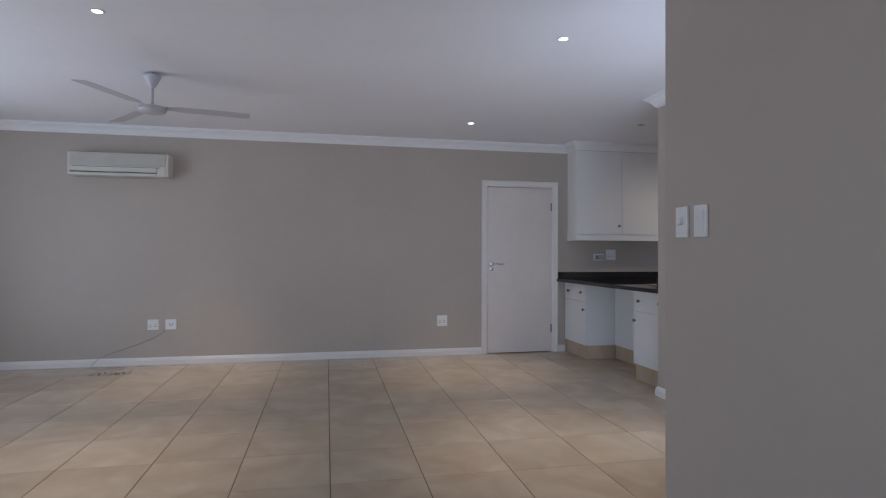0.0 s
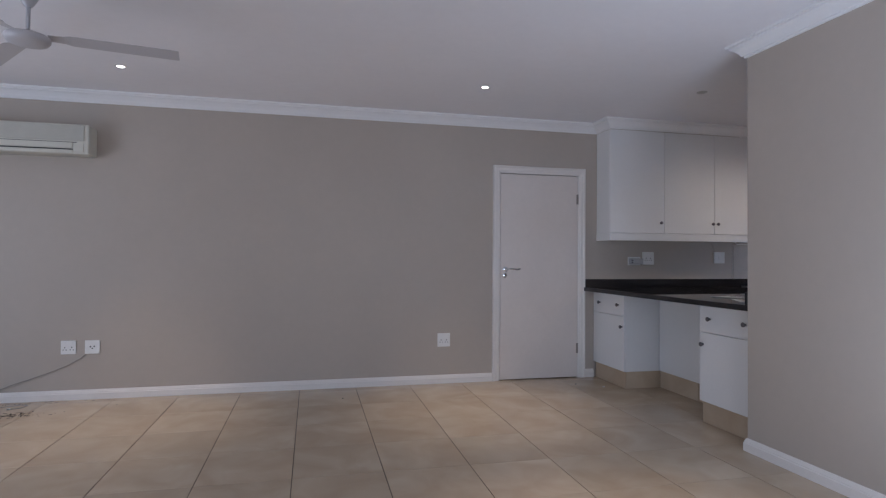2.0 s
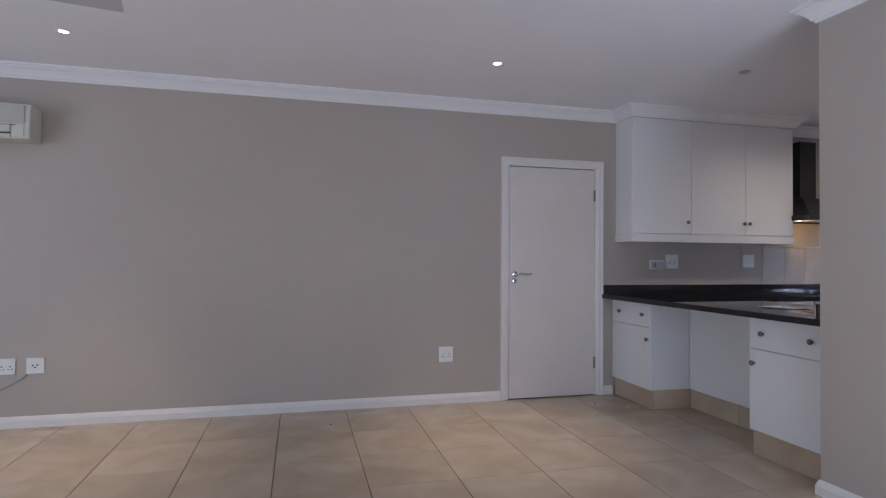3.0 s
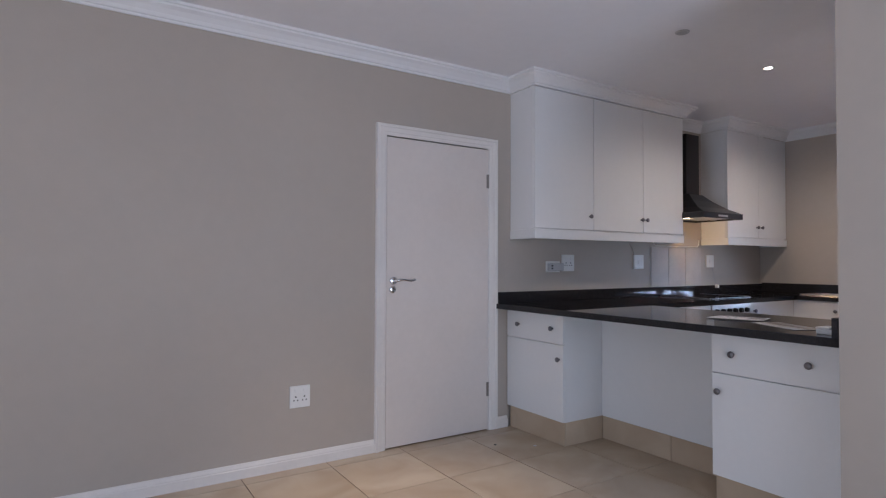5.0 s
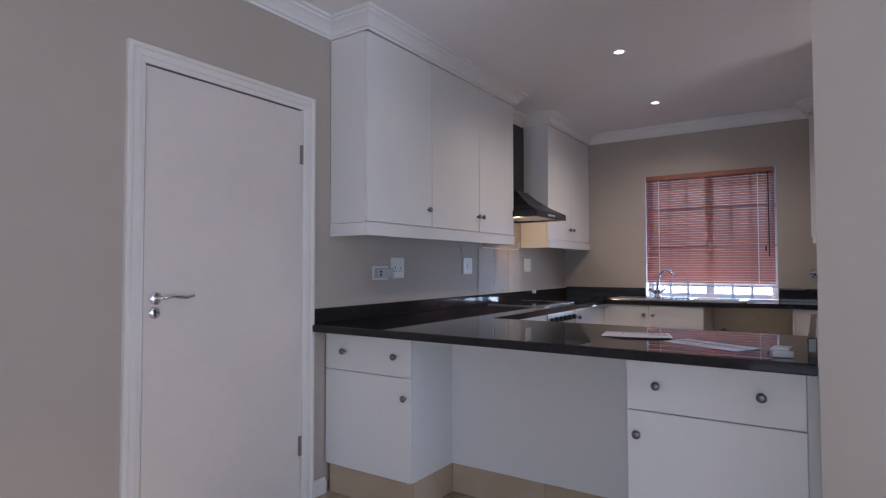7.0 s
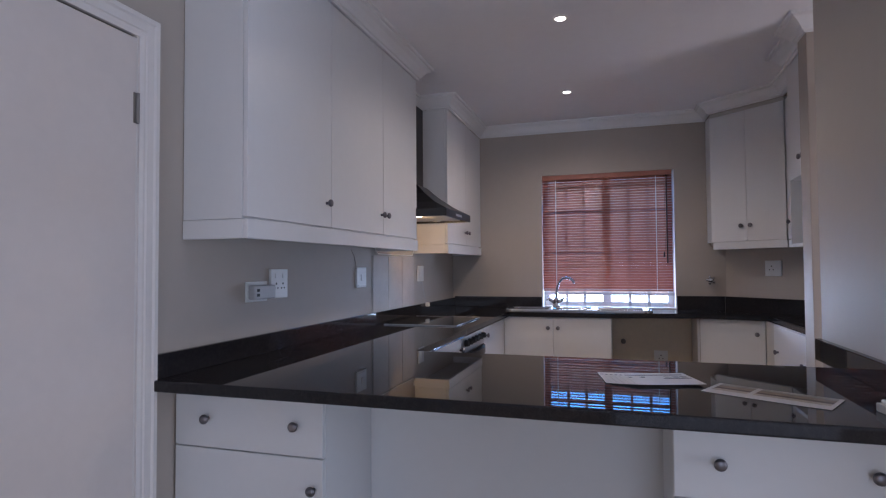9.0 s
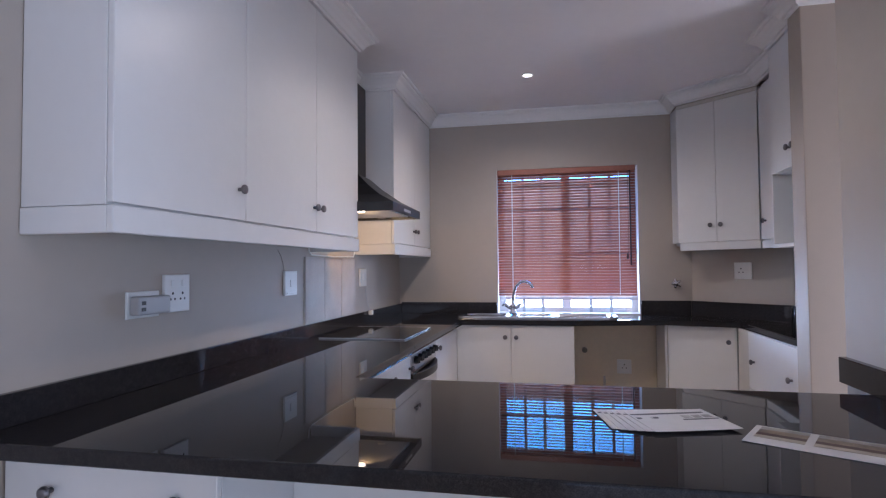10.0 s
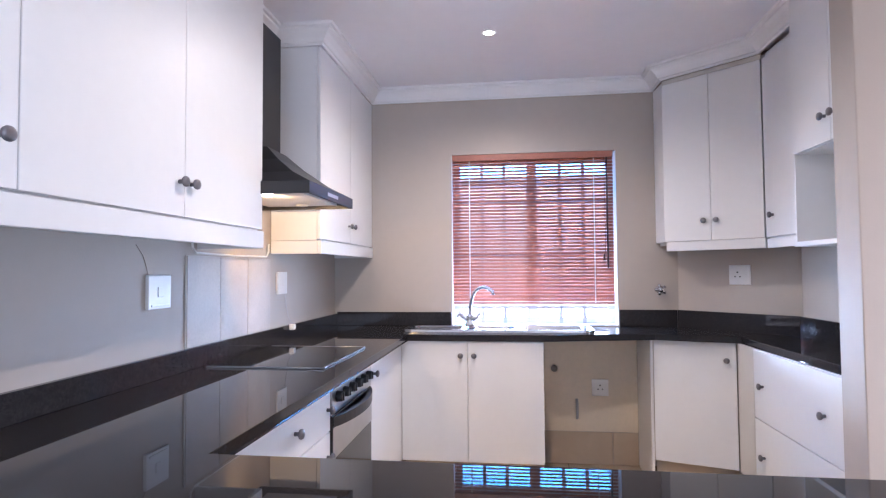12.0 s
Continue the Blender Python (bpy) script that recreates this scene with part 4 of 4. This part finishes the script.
part("indicator", B(0.375, 0.45, -0.196, -0.1905, -0.105, -0.035, 0.003), ACPLASTIC, ac)

# ---- sockets and switches ----
def plate(name, label, category, m, w=0.112, h=0.112, deep=0.011, holes=(), rockers=()):
    """A wall plate in its own plane: x across, y up, z out of the wall."""
    p = thing(name, label, category)
    p.matrix_basis = m
    base = prism([(-w / 2, -h / 2), (w / 2, -h / 2), (w / 2, h / 2), (-w / 2, h / 2)], 0.0006, deep, 0.003)
    part("plate", base, PLASTIC, p)
    for x, y, r in holes:
        part("hole", moved(spin([(0, deep - 0.001), (r, deep - 0.001), (r, deep + 0.0008), (0, deep + 0.0008)], 12), pose(x, y, 0)), BLACK, p)
    for x, y, a, b in rockers:
        part("rocker", B(x - a / 2, x + a / 2, y - b / 2, y + b / 2, deep - 0.001, deep + 0.004, 0.0015), PLASTIC, p)
    return p


def on_north(x, z):
    return Matrix.Translation((x, NY, z)) @ pose(0, 0, 0, 90, 0, 0)


def three(cx, cy, s=1.0):
    return [(cx - 0.011 * s, cy - 0.008 * s, 0.0042), (cx + 0.011 * s, cy - 0.008 * s, 0.0042), (cx, cy + 0.012 * s, 0.005)]
DOUBLE = three(-0.026, -0.012) + three(0.026, -0.012)
plate("wall_socket", "white double wall socket low beside the door", "socket", on_north(1.397, 0.413), 0.122, 0.128, holes=DOUBLE, rockers=((-0.026, 0.038, 0.014, 0.02), (0.026, 0.038, 0.014, 0.02)))
plate("wall_socket", "white double wall socket low on the wall", "socket", on_north(-1.797, 0.434), 0.112, 0.112, holes=DOUBLE, rockers=((-0.026, 0.036, 0.014, 0.018), (0.026, 0.036, 0.014, 0.018)))
plate("aerial_socket", "white aerial socket with a trailing cable", "socket", on_north(-1.618, 0.433), 0.112, 0.112, holes=[(-0.014, 0.004, 0.006), (0.014, 0.006, 0.006), (0.0, -0.010, 0.006)])
plate("wall_socket", "white double wall socket over the worktop", "socket", on_north(3.590, 1.208), 0.132, 0.132, 0.014, holes=DOUBLE, rockers=((-0.028, 0.036, 0.016, 0.022), (0.028, 0.036, 0.016, 0.022)))
plate("cover_plate", "small white wall plate under a plugged adapter", "wall plate", on_north(3.428, 1.178), 0.146, 0.086, 0.010)
ad = thing("usb_adapter", "grey charger with two ports plugged over the plate", "adapter", (3.438, NY, 1.176))
part("body", B(-0.075, 0.075, -0.046, -0.0112, -0.030, 0.030, 0.006), GREYP, ad)
for z in (0.009, -0.011):
    part("port", B(-0.062, -0.044, -0.0475, -0.0455, z - 0.006, z + 0.006), BLACK, ad)
plate("isolator_switch", "raised white isolator switch over the worktop", "switch", on_north(4.454, 1.219), 0.128, 0.122, 0.015, rockers=((0, 0.0, 0.030, 0.036), (0, -0.048, 0.10, 0.008)))
plate("wall_switch", "white cooker switch beside the splash-back", "switch", on_north(5.534, 1.228), 0.124, 0.120, 0.012, rockers=((0, 0.0, 0.028, 0.036),))
plug = thing("cable_outlet", "small white cable outlet on the upstand", "cable outlet", (5.60, NY - 0.03, UP))
part("body", B(-0.016, 0.016, -0.026, 0.004, -0.026, 0.006, 0.006), PLASTIC, plug)
part("cord", tube([(0.0, -0.012, 0.0), (-0.004, 0.012, 0.05), (-0.012, 0.022, 0.12), (-0.02, 0.024, 0.170)], 0.0013, 8), GREYP, plug)


def on_face(at, way):
    z = Vector(way).normalized()
    y = Vector((0, 0, 1))
    x = y.cross(z)
    return Matrix.Translation(at) @ Matrix((x, y, z)).transposed().to_4x4()


plate("wall_socket", "white single wall socket on the angled corner wall", "socket", on_face((6.185, 4.437, 1.251), (-1, 1, 0)), 0.125, 0.118, 0.012, holes=three(-0.012, 0.0, 1.3), rockers=((0.035, 0.0, 0.014, 0.022),))
plate("wall_socket", "white single wall socket in the empty appliance space", "socket", on_face((EX, 5.234, 0.505), (-1, 0, 0)), 0.108, 0.110, 0.011, holes=three(0.0, 0.0, 1.3))
for y, label in ((2.538, "white dimmer switch with a round knob"), (2.418, "white light switch plate")):
    p = plate("light_switch", label, "switch", on_face((1.50, y, 1.346), (-1, 0, 0)), 0.078, 0.128, 0.011, rockers=() if y > 2.5 else ((0, 0, 0.05, 0.085),))
    if y > 2.5:
        part("dial", moved(spin([(0, 0.011), (0.016, 0.011), (0.015, 0.026), (0.012, 0.028), (0, 0.028)], 18), pose(0, 0.004, 0)), PLASTIC, p)
        part("rocker", B(-0.028, 0.028, -0.050, -0.036, 0.010, 0.013, 0.001), PLASTIC, p)

tagged(finish("surface_cable", tube([(4.34, NY, 1.385), (4.375, NY - 0.001, 1.35), (4.395, NY - 0.001, 1.31), (4.41, NY, 1.27)], 0.0024, 8), WALL), "cable painted over in wall colour above the isolator switch", "cable")

# ---- plumbing of the appliance space and the wall valve ----
v = thing("stop_valve", "chrome wall valve with a star handle", "valve", (EX, 4.842, 1.155))
part("body", moved(spin([(0, 0), (0.024, 0), (0.022, 0.006), (0.010, 0.010), (0.010, 0.036), (0, 0.038)], 18), pose(0, 0, 0, 0, -90)), CHROME, v, smooth=True)
hw2 = moved(spin([(0, 0.034), (0.020, 0.034), (0.024, 0.044), (0.016, 0.056), (0, 0.058)], 18), pose(0, 0, 0, 0, -90))
for i in range(5):
    t = 2 * math.pi * i / 5
    join(hw2, tube([(-0.044, 0, 0), (-0.046, 0.037 * math.cos(t), 0.037 * math.sin(t))], 0.0095, 8))
part("star_handle", hw2, CHROME, v, smooth=True)
v = thing("stop_valve", "dark capped water valve in the appliance space", "valve", (EX, 5.535, 0.633))
part("body", moved(spin([(0, 0), (0.020, 0), (0.018, 0.008), (0.012, 0.012), (0.012, 0.030), (0.021, 0.034), (0.021, 0.052), (0, 0.054)], 16), pose(0, 0, 0, 0, -90)), HINGE, v, smooth=True)
v = thing("waste_pipe", "short pale waste hose on the wall", "pipe", (EX, 5.387, 0.30))
part("hose", tube([(-0.004, 0, 0.0), (-0.020, 0, 0.005), (-0.024, 0, 0.05), (-0.022, 0, 0.10), (-0.004, 0, 0.125)], 0.009, 10), GREYP, v, smooth=True)

# ---- on the worktop ----
def sheet_at(cx, cy, z, ang, w, h, curl=0.0):
    bm = bmesh.new()
    n = 6
    rows = []
    for i in range(n + 1):
        u = i / n - 0.5
        lift = curl * (2 * abs(u)) ** 3
        rows.append([bm.verts.new((u * w, s * h / 2, lift + e)) for s in (-1, 1) for e in (0, 0.0008)])
    for a, b in zip(rows, rows[1:]):
        bm.faces.new((a[1], b[1], b[3], a[3]))
        bm.faces.new((a[0], a[2], b[2], b[0]))
        bm.faces.new((a[0], b[0], b[1], a[1]))
        bm.faces.new((a[2], a[3], b[3], b[2]))
    bm.faces.new((rows[0][0], rows[0][1], rows[0][3], rows[0][2]))
    bm.faces.new((rows[-1][0], rows[-1][2], rows[-1][3], rows[-1][1]))
    return moved(bm, pose(cx, cy, z, 0, 0, ang))


def flat(parent, at, z, ang, x0, x1, y0, y1, material, label=""):
    return part("print", moved(B(x0, x1, y0, y1, 0, 0.0006), pose(at[0], at[1], z, 0, 0, ang)), material, parent, label)


for i in range(6):
    b = thing("brochure", "white printed brochure in a fanned pile on the worktop", "brochure", (0, 0, 0), "fanned brochures")
    ang = -73 - 1.3 * (5 - i)
    ax, up = Vector((math.cos(radians(ang)), math.sin(radians(ang)))), Vector((-math.sin(radians(ang)), math.cos(radians(ang))))
    c2 = Vector((3.226, 5.316)) - ax * (0.104 + 0.017 * (5 - i)) + up * (0.09 + 0.004 * (5 - i))
    cx, cy = c2
    z = CT + 0.0006 + i * 0.0011
    part("sheet", sheet_at(cx, cy, z, ang, 0.208, 0.180, 0.001), PAPER, b)
    # dark line drawn on the edge, standing in for shade between fanned sheets
    flat(b, (cx, cy), z + 0.0011, ang, -0.1035, -0.1012, -0.02, 0.085, INK, "dark edge line shading the gap to the next sheet")
    flat(b, (cx, cy), z + 0.0011, ang, -0.10, 0.09, 0.052, 0.063, INK, "dark rule across the page")
    if i == 5:
        for k in range(3):
            flat(b, (cx, cy), z + 0.0011, ang, 0.020 + k * 0.026, 0.041 + k * 0.026, 0.012, 0.036, PHOTO2)
        flat(b, (cx, cy), z + 0.0011, ang, 0.010, 0.10, -0.004, 0.004, INK)
        for u in (-0.094, -0.052):
            disc = part("print", moved(spin([(0, 0), (0.010, 0), (0.010, 0.0006), (0, 0.0006)], 20), pose(cx, cy, z + 0.0011) @ pose(0, 0, 0, 0, 0, ang) @ pose(u, 0.024, 0)), GREYP, b, "round grey emblem")
            flat(b, (cx, cy), z + 0.0019, ang, u - 0.003, u + 0.008, 0.016, 0.026, INK)
b = thing("photo_leaflet", "white folded leaflet with two brown photographs", "leaflet", (0, 0, 0))
lc, la = (3.140, 5.165), -118.5
part("sheet", sheet_at(lc[0], lc[1], CT + 0.0008, la, 0.322, 0.150, 0.001), PAPER, b)
for x0, x1 in ((-0.148, -0.052), (-0.036, 0.150)):
    for y0, y1, ink in ((0.044, 0.068, PHOTO2), (0.014, 0.0438, PHOTO1), (-0.006, 0.0138, WAND), (-0.028, -0.0062, PHOTO3)):
        flat(b, lc, CT + 0.0022, la, x0, x1, y0, y1, ink)
b = thing("card_pack", "small stack of white cards beside the upstand", "cards", (2.985, 4.92, CT))
part("stack", moved(B(-0.045, 0.045, -0.03, 0.03, 0.0008, 0.022, 0.002), pose(0, 0, 0, 0, 0, 8)), PAPER, b)
part("stack", moved(B(-0.04, 0.04, -0.028, 0.028, 0.0224, 0.030, 0.002), pose(0, 0, 0, 0, 0, -6)), PAPER, b)

# ---- loose cable and bits on the floor ----
pts = [(-1.665, NY - 0.006, 0.378), (-1.70, NY - 0.010, 0.345), (-1.80, NY - 0.012, 0.285), (-1.95, NY - 0.014, 0.225), (-2.08, NY - 0.016, 0.180), (-2.20, NY - 0.022, 0.142), (-2.30, NY - 0.030, 0.10), (-2.36, NY - 0.045, 0.05), (-2.37, NY - 0.10, 0.010), (-2.33, 6.90, 0.005), (-2.24, 6.87, 0.005), (-2.15, 6.90, 0.005), (-2.08, 6.93, 0.005), (-2.02, 6.90, 0.006), (-2.04, 6.83, 0.005), (-2.12, 6.80, 0.005)]
c = thing("aerial_cable", "thin grey aerial cable trailing from socket to floor", "cable", (0, 0, 0))
part("wire", tube(pts, 0.0026, 8), CABLE, c, smooth=True)
part("connector", moved(spin([(0, 0), (0.006, 0), (0.006, 0.02), (0.003, 0.024), (0, 0.025)], 10), pose(-2.12, 6.80, 0.007, 0, 90, 20)), STEEL, c)
rng = random.Random(4)
def crumb(x, y, r, material, label):
    bm = bmesh.new()
    bmesh.ops.create_icosphere(bm, subdivisions=1, radius=r)
    for vtx in bm.verts:
        vtx.co *= rng.uniform(0.65, 1.2)
        vtx.co.z *= 0.5
    low = min(vtx.co.z for vtx in bm.verts)
    o = finish("debris", moved(bm, Matrix.Translation((x, y, -low + 0.0002))), material)
    return tagged(o, label, "debris", "bits on the floor")
crumb(2.828, 6.594, 0.012, PAPER, "small white scrap on the tiles")
crumb(0.427, 6.645, 0.008, DIRT, "small dark speck on the tiles")
for x, y in ((-2.02, 6.64), (-1.96, 6.66), (-2.06, 6.61), (-1.90, 6.70), (-2.13, 6.66), (-1.35, 6.80), (2.62, 6.75), (-1.98, 6.58)):
    crumb(x, y, rng.uniform(0.005, 0.011), DIRT, "dry dark debris on the tiles")

def flakes(n, cx, cy, sx, sy):
    """Dry dust and fibres scattered round a spot, lying on the tiles."""
    bm = bmesh.new()
    for _ in range(n):
        x, y = rng.gauss(cx, sx), min(NY - 0.03, rng.gauss(cy, sy))
        l, w, t = rng.uniform(0.003, 0.016), rng.uniform(0.0015, 0.004), rng.uniform(0, 3.14)
        v = [bm.verts.new((x + math.cos(t) * a * l - math.sin(t) * b * w, y + math.sin(t) * a * l + math.cos(t) * b * w, z)) for z in (0.0004, 0.0022) for a, b in ((-1, -0.6), (0.9, -1), (1, 0.7), (-0.8, 1))]
        for f in ((0, 1, 2, 3), (4, 5, 6, 7), (0, 1, 5, 4), (1, 2, 6, 5), (2, 3, 7, 6), (3, 0, 4, 7)):
            bm.faces.new([v[k] for k in f])
    return bm
tagged(finish("floor_dust", flakes(90, -2.05, 6.62, 0.13, 0.035), DIRT), "dry dust and fibres below the loose cable", "dust", kind="stuff")
tagged(finish("floor_dust", flakes(26, -2.1, 6.98, 0.3, 0.02), DIRT), "dust along the skirting board", "dust", kind="stuff")

# ---- floor tiles, each a piece of the floor ----
TX0, TY0, TS = 0.064, 5.45, 0.4985
def tile_mesh():
    bm = B(-TS / 2 + 0.0024, TS / 2 - 0.0024, -TS / 2 + 0.0014, TS / 2 - 0.0014, -0.0035, 0.0, 0.0)
    bmesh.ops.bevel(bm, geom=[e for e in bm.edges if e.verts[0].co.z > -0.001 and e.verts[1].co.z > -0.001], offset=0.0008, segments=1, affect="EDGES")
    bmesh.ops.recalc_face_normals(bm, faces=bm.faces)
    me = bpy.data.meshes.new("tile")
    bm.to_mesh(me)
    bm.free()
    me.materials.append(TILE)
    return me
TILEME = tile_mesh()
near, rest = [], []
for i in range(-9, 15):
    for j in range(-17, 5):
        x, y = TX0 + (i + 0.5) * TS, TY0 + (j + 0.5) * TS
        if -4.1 < x < 6.7 and -2.7 < y < 7.3:
            (near if (1.2 < y < 7.1 and x < 3.3 and (y > 2.4 or x < 1.8)) else rest).append((x, y))
for x, y in near:
    ob = new("tile", TILEME)
    ob.parent = floor
    ob.location = (x, y, 0)
    ob.rotation_euler = (0, 0, rng.choice((0, 2)) * math.pi / 2)
bm = bmesh.new()
for x, y in rest:
    h = TS / 2 - 0.0022
    B(x - h, x + h, y - h, y + h, -0.0035, 0.0, bm=bm)
tagged(part("tile_field", bm, TILE, floor), kind="stuff")
